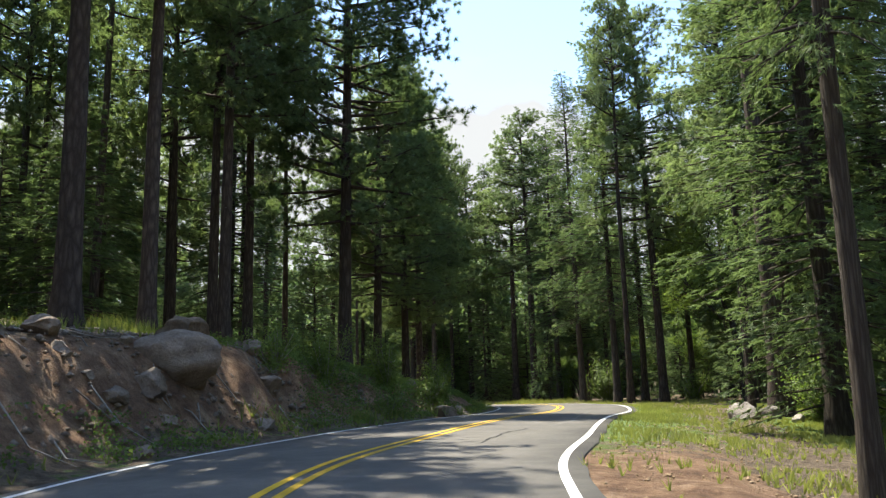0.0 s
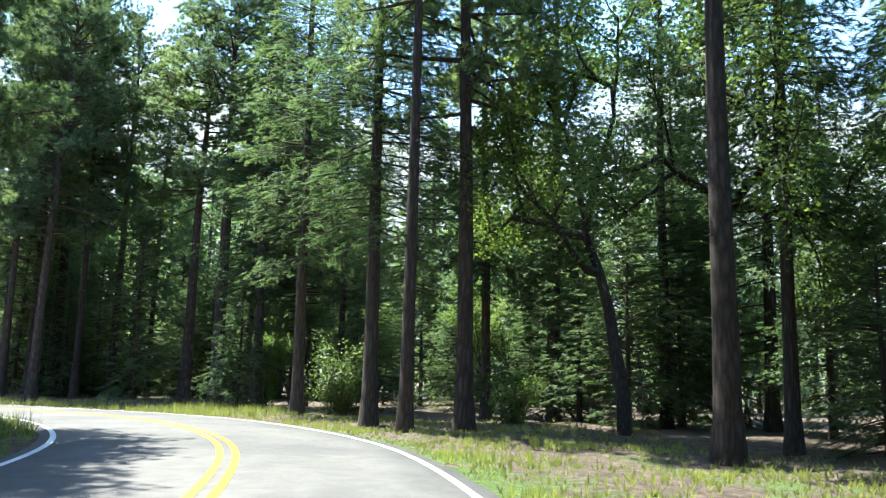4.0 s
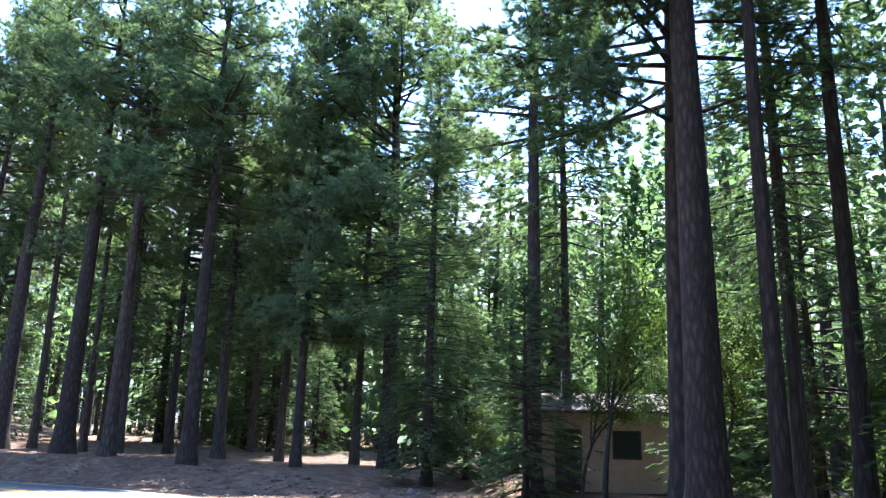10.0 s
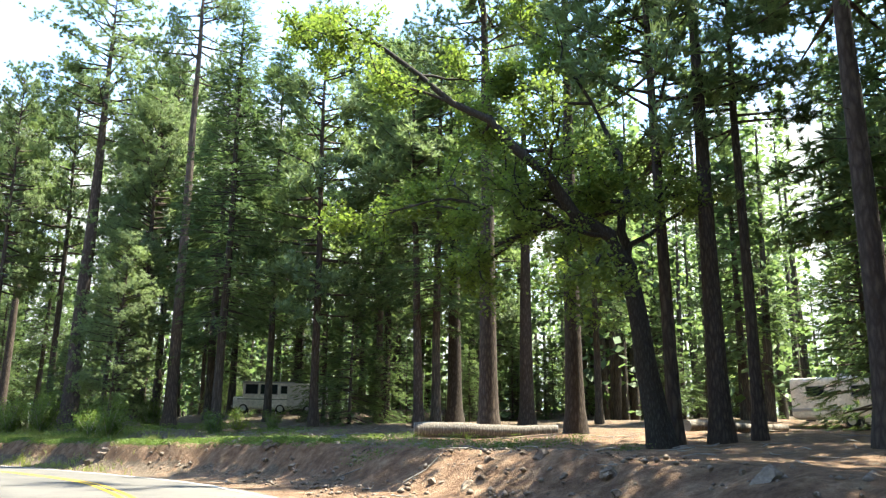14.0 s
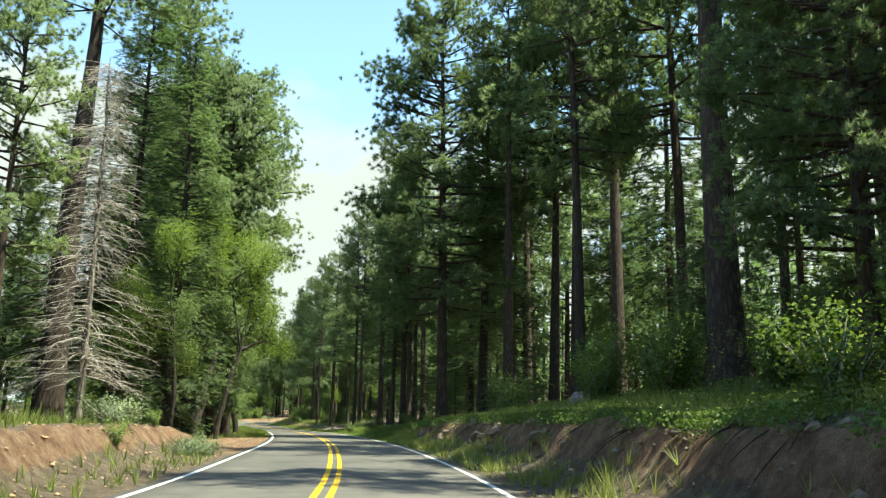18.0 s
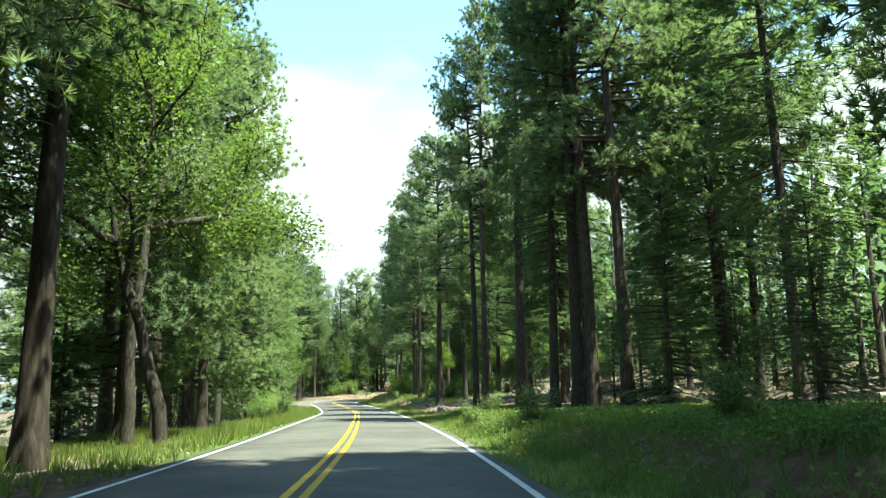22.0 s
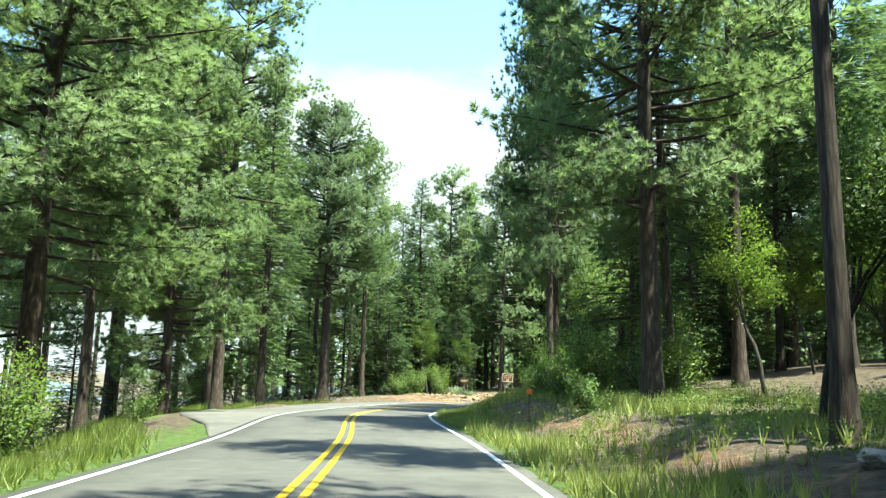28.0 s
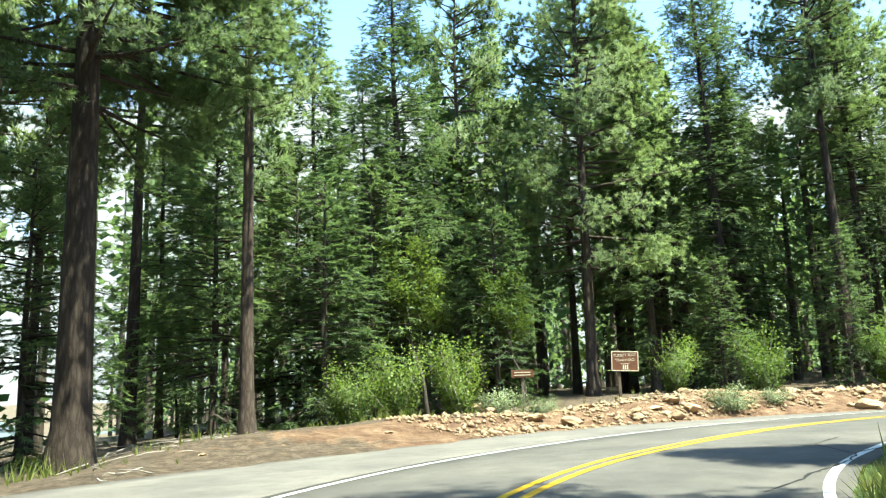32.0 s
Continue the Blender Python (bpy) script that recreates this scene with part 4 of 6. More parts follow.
stand([("fir2", 5.7, -20.2, 27, 0.5), ("pine0", -11.3, -15.8, 26, 1.20),
       ("pine2", -11.4, -12.6, 24, 1.03), ("pine0", -12.5, -7.0, 24, 0.91), ("pine2", -18.6, -6.6, 27, 0.75), ("pine0", -24.8, -4.2, 25, 0.85), ("bare_pine", 5.9, -2.9, 31, 0.76),
       ("pine0", -16.2, -2.2, 28, 0.78), ("pine2", -27.2, -0.9, 26, 0.86), ("pine1", -11.3, 0.5, 27, 0.98), ("pine2", -16.0, 0.3, 26, 0.95), ("pine0", -19.9, 0.0, 26, 0.76),
       ("pine2", 5.2, 2.0, 17, 0.75)], "trees by the first bend")
stand([("fir2", 11.0, 13.0, 25, 0.75), ("pine1", -13.1, 8.5, 20, 1.1), ("pine2", 5.7, 13.7, 26, 1.08), ("fir2", 13.0, 15.4, 26, 0.75),
       ("pine2", -18.4, 8.1, 24, 0.75), ("fir2", 9.0, 17.9, 25, 0.75), ("pine1", -12.9, 12.3, 19, 1.1),
       ("pine1", -13.5, 16.4, 18, 1.1), ("fir2", -5.4, 29.6, 26, 0.90), ("fir2", -4.6, 38.8, 25, 0.83), ("young_fir0", -9.0, 35.5, 6)], "trees outside the first bend")
stand([("fir2", -8.6, 37.8, 25, 0.95)], "trees outside the first bend")
stand([("pine2", -11.4, 41.3, 27, 1.36), ("fir2", -10.5, 44.5, 26, 0.75), ("pine2", -13.8, 43.7, 24, 1.37), ("pine0", -20.7, 40.4, 24, 1.00), ("pine2", -18.7, 46.0, 24, 1.07),
       ("pine0", -20.1, 44.3, 27, 0.75), ("pine2", -22.3, 40.4, 25, 0.75), ("fir2", -18.1, 50.7, 26, 0.75), ("fir2", -24.2, 44.3, 25, 0.97), ("pine0", -23.4, 46.0, 25, 1.27),
       ("bare_pine", -23.6, 49.4, 25, 1.08), ("fir2", -24.9, 50.9, 25, 0.75), ("pine2", -30.5, 44.9, 26, 0.75), ("bare_pine", -31.3, 43.8, 26, 1.11), ("pine2", -31.6, 48.8, 27, 0.90),
       ("pine0", -33.7, 45.5, 26, 1.23), ("fir2", -33.7, 49.4, 27, 0.75), ("pine2", -42.7, 47.4, 27, 1.10)], "trees outside the bend")
stand([("fir2", -43.6, 49.5, 27, 0.75), ("pine1", -56.4, 48.2, 26, 1.45), ("pine1", -56.1, 43.5, 24, 0.8), ("fir2", -58.8, 47.4, 27, 0.75), ("pine2", -58.1, 39.1, 26, 1.45), ("fir2", -62.1, 44.5, 27, 0.77), ("fir2", -62.8, 41.5, 27, 1.04)], "trees outside the bend")
stand([("pine2", -62.0, 36.1, 26, 1.27), ("pine0", -65.2, 39.4, 25, 0.87), ("fir2", -68.3, 44.6, 24, 0.83), ("pine1", -74.3, 45.8, 25, 1.12), ("bare_pine", -64.3, 34.3, 27, 1.26), ("fir2", -66.2, 37.1, 26, 0.75), ("pine2", -67.0, 35.4, 25, 0.75), ("fir2", -75.3, 38.1, 25, 0.84),
       ("bare_pine", -69.3, 31.4, 27, 1.25), ("pine0", -70.2, 33.1, 27, 0.75), ("pine2", -73.0, 29.3, 25, 1.31), ("bare_pine", -81.8, 23.1, 27, 1.03), ("pine2", -82.8, 24.2, 26, 0.91), ("pine0", -81.2, 21.6, 28, 1.06)], "trees round the campground")
stand([("bare_pine", -84.2, 16.3, 27, 1.09), ("bare_pine", -83.8, 12.2, 28, 1.14), ("bare_pine", -97.0, 7.3, 26, 1.27), ("pine2", -91.7, 2.8, 25, 1.37),
       ("fir2", -93.1, 3.1, 27, 1.22), ("bare_pine", -97.1, 1.9, 25, 1.45)], "trees round the campground")
stand([("bare_pine", -86.2, -13.0, 38, 0.75), ("fir2", -96.6, -18.7, 30, 1.08), ("bare_pine", -89.5, -29.2, 38, 1.25), ("fir2", -105.8, -20.5, 30, 1.38), ("bare_pine", -95.5, -28.7, 30, 0.98),
       ("fir2", -95.5, -33.7, 35, 0.75), ("pine0", -88.1, -39.2, 33, 0.75), ("pine2", -94.5, -55.2, 36, 1.19), ("pine0", -95.0, -41.3, 36, 0.96)], "trees on the cut bank")
stand([("pine2", -94.4, -58.8, 33, 1.38), ("bare_pine", -94.7, -48.7, 34, 0.95), ("fir2", -100.3, -52.3, 34, 0.89), ("fir2", -90.4, -63.5, 34, 1.09), ("pine1", -86.4, -59.9, 34, 1.00),
       ("bare_pine", -90.5, -57.4, 34, 0.80), ("bare_pine", -95.2, -66.3, 34, 0.80), ("fir2", -95.5, -70.7, 34, 0.75), ("pine0", -98.4, -73.7, 34, 1.02), ("pine0", -92.4, -93.0, 33, 0.99),
       ("pine2", -102.4, -102.9, 34, 1.50), ("pine0", -91.2, -94.9, 32, 0.96), ("bare_pine", -90.8, -96.4, 34, 0.78), ("fir2", -89.9, -98.3, 32, 0.79), ("pine2", -95.0, -109.5, 33, 1.09),
       ("pine2", -88.0, -111.7, 32, 0.75), ("bare_pine", -91.0, -113.1, 33, 0.91), ("pine0", -87.8, -114.8, 30, 0.76)], "trees on the rise beside the road")
stand([("fir2", -105.4, -121.2, 29, 1.25), ("fir2", -95.8, -122.7, 31, 0.75), ("pine2", -94.4, -126.1, 32, 0.75), ("pine0", -86.9, -134.3, 28, 1.09), ("fir2", -89.7, -136.2, 29, 0.77),
       ("pine0", -85.8, -146.1, 29, 0.55), ("pine1", -86.3, -160.9, 27, 1.09), ("fir2", -87.9, -164.9, 27, 0.75), ("pine0", -91.3, -167.2, 27, 1.06), ("pine1", -84.6, -176.8, 27, 0.62),
       ("pine1", -85.5, -181.8, 27, 0.65)], "trees on the rise beside the road")
stand([("oak0", -71.2, -52.4, 13, 0.8), ("pine0", -68.3, -68.3, 30, 0.96), ("pine2", -68.9, -69.8, 31, 0.82), ("pine0", -67.3, -69.8, 29, 0.75),
       ("fir2", -69.4, -71.2, 29, 0.75), ("pine0", -71.5, -72.5, 32, 0.99), ("pine0", -68.5, -96.7, 30, 0.75), ("pine1", -70.4, -99.4, 30, 0.83),
       ("pine0", -66.0, -109.8, 23, 1.29), ("fir2", -65.4, -113.9, 24, 0.91), ("pine1", -67.1, -157.6, 23, 1.45), ("pine1", -64.7, -166.5, 24, 0.85)], "trees below the road")
stand([("pine0", -85.6, -186.0, 25, 0.65), ("fir2", -91.0, -190.5, 26)], "trees inside the last bend")
stand([("fir0", -68.4, -52.5, 25), ("oak0", -69.6, -61.0, 17), ("pine0", -66.5, -77.0, 41), ("oak1", -70.4, -84.5, 18), ("fir2", -67.2, -92.7, 30), ("fir0", -67.8, -116.0, 19),
       ("oak0", -69.8, -107.5, 15), ("pine3", -69.0, -126.0, 20), ("pine1", -66.5, -133.0, 21), ("oak1", -68.0, -141.0, 13), ("fir2", -66.0, -148.0, 20), ("bare_pine", -64.5, -183.5, 25, 0.5),
       ("fir0", -61.8, -193.5, 29, 1.3)], "trees below the road")
stand([("big_pine", -68.2, -203.4, 26), ("pine2", -65.3, -214.3, 26), ("pine2", -67.7, -223.4, 24), ("pine0", -59.3, -218.5, 26), ("pine2", -59.8, -213.0, 27), ("pine2", -54.0, -221.0, 25),
       ("fir0", -62.8, -224.5, 20), ("fir0", -75.4, -222.0, 24), ("pine1", -84.2, -222.5, 25), ("fir2", -91.6, -224.5, 26), ("pine2", -96.8, -222.9, 27), ("pine2", -101.0, -232.0, 28),
       ("fir2", -88.0, -231.0, 26), ("bare_pine", -57.0, -199.5, 25, 0.45), ("pine1", -54.5, -206.0, 24), ("fir2", -80.5, -234.0, 25)], "trees beyond the last bend")
stand([("fir0", -70.5, -226.0, 23), ("fir2", -62.0, -231.0, 22), ("pine1", -78.5, -229.0, 26), ("fir2", -84.5, -229.5, 25), ("fir0", -94.0, -229.0, 24), ("fir2", -99.5, -226.0, 25),
       ("pine0", -89.0, -238.0, 27), ("fir0", -72.0, -235.0, 24), ("fir2", -105.0, -226.0, 27), ("pine1", -110.0, -222.0, 27), ("fir2", -57.0, -226.0, 22), ("fir0", -104.0, -219.0, 23)], "trees beyond the last bend")
stand([("fir2", -65.0, -56.0, 30), ("pine3", -68.0, -66.0, 25), ("fir2", -63.0, -82.0, 32), ("pine3", -69.0, -89.0, 23), ("pine3", -68.8, -103.5, 27),
       ("fir0", -64.0, -111.0, 21), ("pine3", -69.6, -120.5, 17), ("fir2", -64.5, -122.0, 21), ("pine3", -68.6, -136.5, 17), ("fir0", -64.0, -141.0, 20), ("pine3", -68.8, -145.5, 15),
       ("pine1", -63.0, -153.0, 22), ("pine3", -66.2, -171.5, 19), ("pine0", -66.8, -177.6, 27), ("pine1", -62.5, -174.0, 26), ("fir2", -66.6, -188.0, 24)], "trees below the road")
stand([("young_fir0", -62.5, -203.5, 8), ("pine2", -70.5, -211.4, 25), ("young_fir0", -64.0, -209.0, 10), ("young_fir0", -72.5, -215.5, 10), ("far_oak", -76.5, -217.5, 8), ("far_oak", -80.6, -217.0, 6), ("young_fir1", -79.5, -219.0, 9),
       ("young_fir1", -71.0, -218.0, 11), ("young_fir0", -68.0, -216.0, 12), ("young_fir0", -89.5, -219.5, 6), ("young_fir1", -95.5, -220.5, 7), ("young_fir1", -74.0, -219.5, 12)], "undergrowth trees")
stand([("oak0", -72.4, -81.4, 17), ("pine1", -70.4, -66.8, 29, 1.0), ("fir2", -68.4, -76.0, 25), ("oak1", -69.0, -48.4, 12, 0.75)], "trees below the road")
stand([("fir2", -2.2, 23.3, 27, 0.85), ("pine2", -1.0, 19.5, 27, 0.72), ("pine0", 0.8, 22.7, 28, 0.95), ("oak0", 5.7, 22.1, 16), ("oak1", 8.4, 20.0, 15)], "trees outside the first bend")
stand([("pine3", -83.4, -15.3, 13), ("fir2", -84.2, -6.4, 28), ("fir2", -91.9, -10.0, 29), ("pine1", -89.5, -3.6, 28), ("fir1", -91.8, -15.8, 28)], "trees on the cut bank")
stand([("fir2", 5.0, 31.0, 25), ("fir0", 8.8, 28.0, 23), ("fir2", 2.4, 34.0, 26), ("fir1", 12.0, 26.0, 23), ("fir2", -1.2, 33.5, 25)], "trees outside the first bend")
stand([("fir0", -46.2, 45.2, 17), ("young_fir1", -41.0, 46.0, 7), ("young_fir0", -47.5, 47.5, 6), ("far_oak", -39.5, 47.0, 5), ("far_oak", -44.2, 47.2, 3.2)], "trees outside the bend")
stand([("pine1", -94.5, -144.5, 27), ("fir2", -92.0, -138.5, 26), ("pine2", -98.5, -152.0, 27)], "trees inside the last bend")
stand([("fir0", 6.8, -8.9, 24), ("fir2", 6.8, 3.4, 27), ("fir2", 8.9, 3.0, 27), ("fir1", 10.4, 1.5, 25)], "trees by the first bend")
stand([("fir2", -97.5, -85.8, 31), ("fir1", -98.6, -95.3, 31), ("pine1", -104.2, -102.6, 32)], "trees on the rise beside the road")
stand([("fir2", -97.8, -171.4, 27), ("fir2", -98.6, -179.8, 27), ("pine1", -95.8, -182.9, 27)], "trees inside the last bend")
stand([("fir2", -98.0, -127.6, 29), ("fir1", -96.3, -121.6, 28), ("pine1", -101.2, -139.5, 29)], "trees on the rise beside the road")
plant("dead", -65.1, -45.0, 19.5, group="trees below the road", turn=0)
plant("bare_pine", -62.9, -49.2, 37, girth=1.35, group="trees below the road")
PLANTED += [(-65.1, -45.0), (-62.9, -49.2)]


def fill(count, seed, kinds, lo, hi, gap, group, keep=None):
    """More trees at random through the wood, so many metres from the road."""
    rng = random.Random(seed)
    tries = done = 0
    while done < count and tries < count * 60:
        tries += 1
        k = rng.randrange(20, len(COARSE) - 2)
        d = rng.uniform(lo, hi) * (1 if rng.random() < 0.5 else -1)
        x, y = COARSE[k, 0] + d * COARSE_LEFT[k, 0] + rng.uniform(-2, 2), COARSE[k, 1] + d * COARSE_LEFT[k, 1] + rng.uniform(-2, 2)
        far, s, left = from_road(x, y)
        if far < lo or (keep and not keep(x, y, far, s, left)) or any((x - a) ** 2 + (y - b) ** 2 < gap * gap for a, b in PLANTED):
            continue
        key, h0, h1 = rng.choice(kinds)
        if key == "far_oak" and 198 < s < 306 and not left:
            key = "young_fir0"
        if far < 18 and key[:4] == "mid_":
            key = key[4:]
        if not left and 90 < s < 166 and h1 > 14:
            h0, h1 = h0 * 0.74, h1 * 0.74
        plant(key, x - (4.5 if left and 40 < s < 98 and far < 18 and h1 > 14 else 0), y, rng.uniform(h0, h1), rng.uniform(0, 360), group)
        PLANTED.append((x, y))
        done += 1


def in_valley(x, y):
    """The valley's open side, past the shoulder of the last bend."""
    return y < -178 and 0.36 < (x + 77) / (-155 - y) < 1.05


def sparse_inside(x, y, far, s, left):
    return open_spot(x, y, far, s, left) and not (not left and 322 < s < 415 and (x * 4.1 + y * 6.7) % 5 > 1.3)


def open_spot(x, y, far, s, left):
    """Where the wood has gaps: the campground, the hut, the clearing with rocks, the valley side."""
    if in_valley(x, y):
        return False
    if not left and 165 < s < 205 and far < 46 and x < -66:
        return (x * 7.3 + y * 3.1) % 5 < 1.4 and far > 14
    if (x + 43.4) ** 2 + (y - 51) ** 2 < 25 or (not left and 312 < s < 336 and far < 24):
        return False
    if not left and 212 < s < 330 and far > 13:
        return (x * 5.3 + y * 7.7) % 5 < 2.0
    if left and 330 < s < 392:
        return far < (20 if s > 352 else 30) and (x * 3.7 + y * 5.9) % 5 < (1.6 if s > 352 else 3.0)
    return True


fill(130, 1, [("mid_pine0", 21, 27), ("mid_pine1", 20, 26), ("mid_pine2", 22, 28), ("mid_fir1", 19, 26), ("mid_fir2", 20, 27)], 13, 40, 3.6, "trees of the wood", sparse_inside)
fill(70, 2, [("far_fir0", 20, 28), ("far_fir1", 18, 26), ("far_fir0", 15, 22)], 30, 66, 3.6, "trees of the wood", sparse_inside)
def outer_bend(x, y, far, s, left):
    return not left and 88 < s < 150 and (x + 43.4) ** 2 + (y - 51) ** 2 > 16


fill(60, 7, [("far_oak", 3.5, 8), ("young_fir0", 4, 10), ("far_oak", 3, 6), ("young_fir1", 5, 12)], 12.5, 26, 1.7, "undergrowth trees", outer_bend)
fill(34, 8, [("mid_fir1", 19, 26), ("mid_fir2", 20, 27), ("mid_pine1", 20, 26), ("mid_fir0", 16, 24)], 14, 36, 2.8, "trees of the wood", outer_bend)
fill(300, 3, [("young_fir0", 3, 9), ("young_fir1", 4, 11), ("far_oak", 4, 8), ("young_fir0", 5, 12)], 12, 58, 2.4, "undergrowth trees", open_spot)


def in_box(x0, x1, y0, y1, least=7.0):
    return lambda x, y, far, s, left: x0 < x < x1 and y0 < y < y1 and far > least


TALL = [("mid_fir0", 27, 34), ("mid_fir1", 28, 36), ("mid_fir2", 30, 37), ("mid_pine1", 29, 36), ("mid_pine0", 28, 34)]
fill(10, 11, TALL, 14, 62, 3.6, "trees of the wood", in_box(-122, -87, -130, 10, 20))
fill(4, 12, TALL, 9, 40, 2.4, "trees of the wood", in_box(-34, -11, -40, 24, 9))
fill(15, 13, [("mid_fir1", 17, 23), ("mid_pine1", 18, 24), ("mid_pine0", 18, 24)], 12, 50, 2.8, "trees of the wood", in_box(-75, 10, 50, 92, 14))
fill(56, 14, [("young_fir0", 5, 11), ("young_fir1", 6, 13), ("far_oak", 4, 8)], 9, 45, 1.8, "undergrowth trees", in_box(-110, 5, 44, 80, 10))
fill(8, 20, TALL, 14, 60, 2.8, "trees of the wood", in_box(-118, -89, -48, -4, 14))
fill(14, 21, [("mid_fir1", 20, 26), ("mid_fir2", 22, 28), ("mid_fir0", 20, 26)], 9, 50, 2.8, "trees of the wood", in_box(5, 34, 14, 62, 11))
fill(3, 22, [("mid_pine1", 24, 30), ("mid_fir2", 24, 30)], 8, 40, 4.0, "trees of the wood", in_box(-104, -90, -205, -176, 9))
fill(16, 23, [("far_oak", 4, 9)], 8, 40, 2.2, "undergrowth trees", in_box(-104, -85, -200, -140, 7.5))
fill(16, 19, TALL, 14, 60, 2.8, "trees of the wood", in_box(-116, -70, 28, 62, 13))
fill(20, 15, [("young_fir0", 4, 9), ("far_oak", 3, 6)], 12, 60, 2.0, "undergrowth trees", in_box(-118, -92, -46, 12, 14))


fill(26, 24, [("far_oak", 3, 5), ("young_fir0", 3, 6), ("young_fir1", 3, 7)], 11, 60, 1.8, "undergrowth trees", lambda x, y, far, s, left: in_valley(x, y) and far > 11)
fill(9, 25, [("mid_pine0", 27, 33), ("mid_pine2", 27, 33), ("mid_pine1", 28, 34)], 16, 60, 3.6, "trees below the road", lambda x, y, far, s, left: in_valley(x, y) and far > 16)


BOLES = []


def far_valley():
    """A glowing wall for the valley's far side, pale haze painted in, some hundreds of metres off."""
    m = material("valley_haze_glow", (0.02, 0.025, 0.03), 1.0)
    # the haze is only emission colour on the wall; the air holds none
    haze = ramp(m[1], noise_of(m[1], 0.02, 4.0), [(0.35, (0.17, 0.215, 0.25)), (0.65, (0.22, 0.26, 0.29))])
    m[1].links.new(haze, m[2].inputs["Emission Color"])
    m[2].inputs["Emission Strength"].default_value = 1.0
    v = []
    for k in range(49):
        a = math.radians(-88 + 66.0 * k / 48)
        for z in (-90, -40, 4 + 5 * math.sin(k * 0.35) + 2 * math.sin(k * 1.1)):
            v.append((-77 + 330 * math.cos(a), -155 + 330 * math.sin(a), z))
    tagged(new("backdrop", mesh_of("backdrop", np.array(v), grid_faces(49, 3), m[0], True)), "glowing backdrop with pale haze painted on, for the valley's far side", "hills", kind="structure")


far_valley()


def distant_wood(name, seed, count, near, end, n, leaf, within=(-420, 260, -520, 320), low=15, high=28):
    """The wood beyond, up to the skyline: crowns of many small clumps each."""
    rng = np.random.RandomState(seed)
    spots, trees, tries = [], 0, 0
    while trees < count and tries < count * 60:
        tries += 1
        x, y = rng.uniform(*within[:2]), rng.uniform(*within[2:])
        far, s, left = from_road(x, y)
        if not near < far < end or in_valley(x, y) or (left and 325 < s < 395 and x > -70) or rng.rand() > near / far:
            continue
        trees += 1
        h = rng.uniform(low, high) * (0.85 if y > 45 and x > -90 else 1.0)
        u = rng.uniform(rng.choice([0.02, 0.1, 0.25]), 1, n) ** 0.85
        z, lean = float(ground(x, y)[0]) - 0.2, rng.normal(size=2) * 0.4
        BOLES.append(tube(np.array([[x, y, z], [x + lean[0], y + lean[1], z + h * 0.8]]), [0.2 + 0.006 * h, 0.06], 5))
        a = rng.uniform(0, 6.28, n)
        w = ((1 - u) ** 0.8 * rng.uniform(2.6, 3.8) + 0.25) * (0.75 + 0.25 * np.sin(u * rng.uniform(40, 60) + 2 * a)) * rng.uniform(0.35, 1.05, n)
        spots.append(np.stack([x + np.cos(a) * w, y + np.sin(a) * w, float(ground(x, y)[0]) + u * h - 0.2 * w], 1))
    spots = np.vstack(spots)
    v, f = leaves(rng, spots, leaf, 0.35)
    tagged(new(name, leaf_mesh(name, v, f, FIR_LEAF, lambda q: q - [0, 0, 1.0])), "dark conifer wood filling the distance", "woods", kind="stuff")


distant_wood("deep_wood", 6, 1150, 34, 110, 170, 0.75)
distant_wood("wood_past_the_bend", 16, 360, 24, 100, 380, 0.45, (-140, 30, 52, 125), 18, 27)
distant_wood("wood_past_the_campground", 17, 150, 44, 100, 380, 0.45, (-165, -104, -60, 60), 22, 36)
distant_wood("wood_past_the_last_bend", 18, 250, 20, 110, 340, 0.45, (-150, -66, -300, -226), 14, 23)
distant_wood("distant_wood", 5, 1900, 105, 320, 46, 1.6)
tagged(new("deep_wood_trunks", mesh_of("deep_wood_trunks", *gather(BOLES), FIR_BARK, True)), "dark tree trunks deep in the wood", "tree trunks", kind="stuff")


# ---- grass, brush and flowers of the verge ----
def sites(count, seed, sign, lo, hi, s0, s1, want):
    """Places beside the road, thinned by want(cover of soil, cover of grass)."""
    rng = np.random.RandomState(seed)
    k = rng.randint(np.searchsorted(STATIONS_AT, s0), np.searchsorted(STATIONS_AT, min(s1, STATIONS_AT[-1] - 1)), count)
    d = rng.uniform(lo, hi, count)
    x = STATIONS[k, 0] + sign * d * STATIONS_LEFT[k, 0] + rng.uniform(-0.3, 0.3, count)
    y = STATIONS[k, 1] + sign * d * STATIONS_LEFT[k, 1] + rng.uniform(-0.3, 0.3, count)
    soil, grass = cover_of(x, y, d, STATIONS_AT[k], np.full(count, sign > 0))
    keep = rng.rand(count) < want(soil, grass, d, STATIONS_AT[k]) * (0.35 + 0.65 * (waves(x, y, 3.0, 31) > -0.2))
    x, y = x[keep], y[keep]
    return np.stack([x, y, ground(x, y)], 1), rng


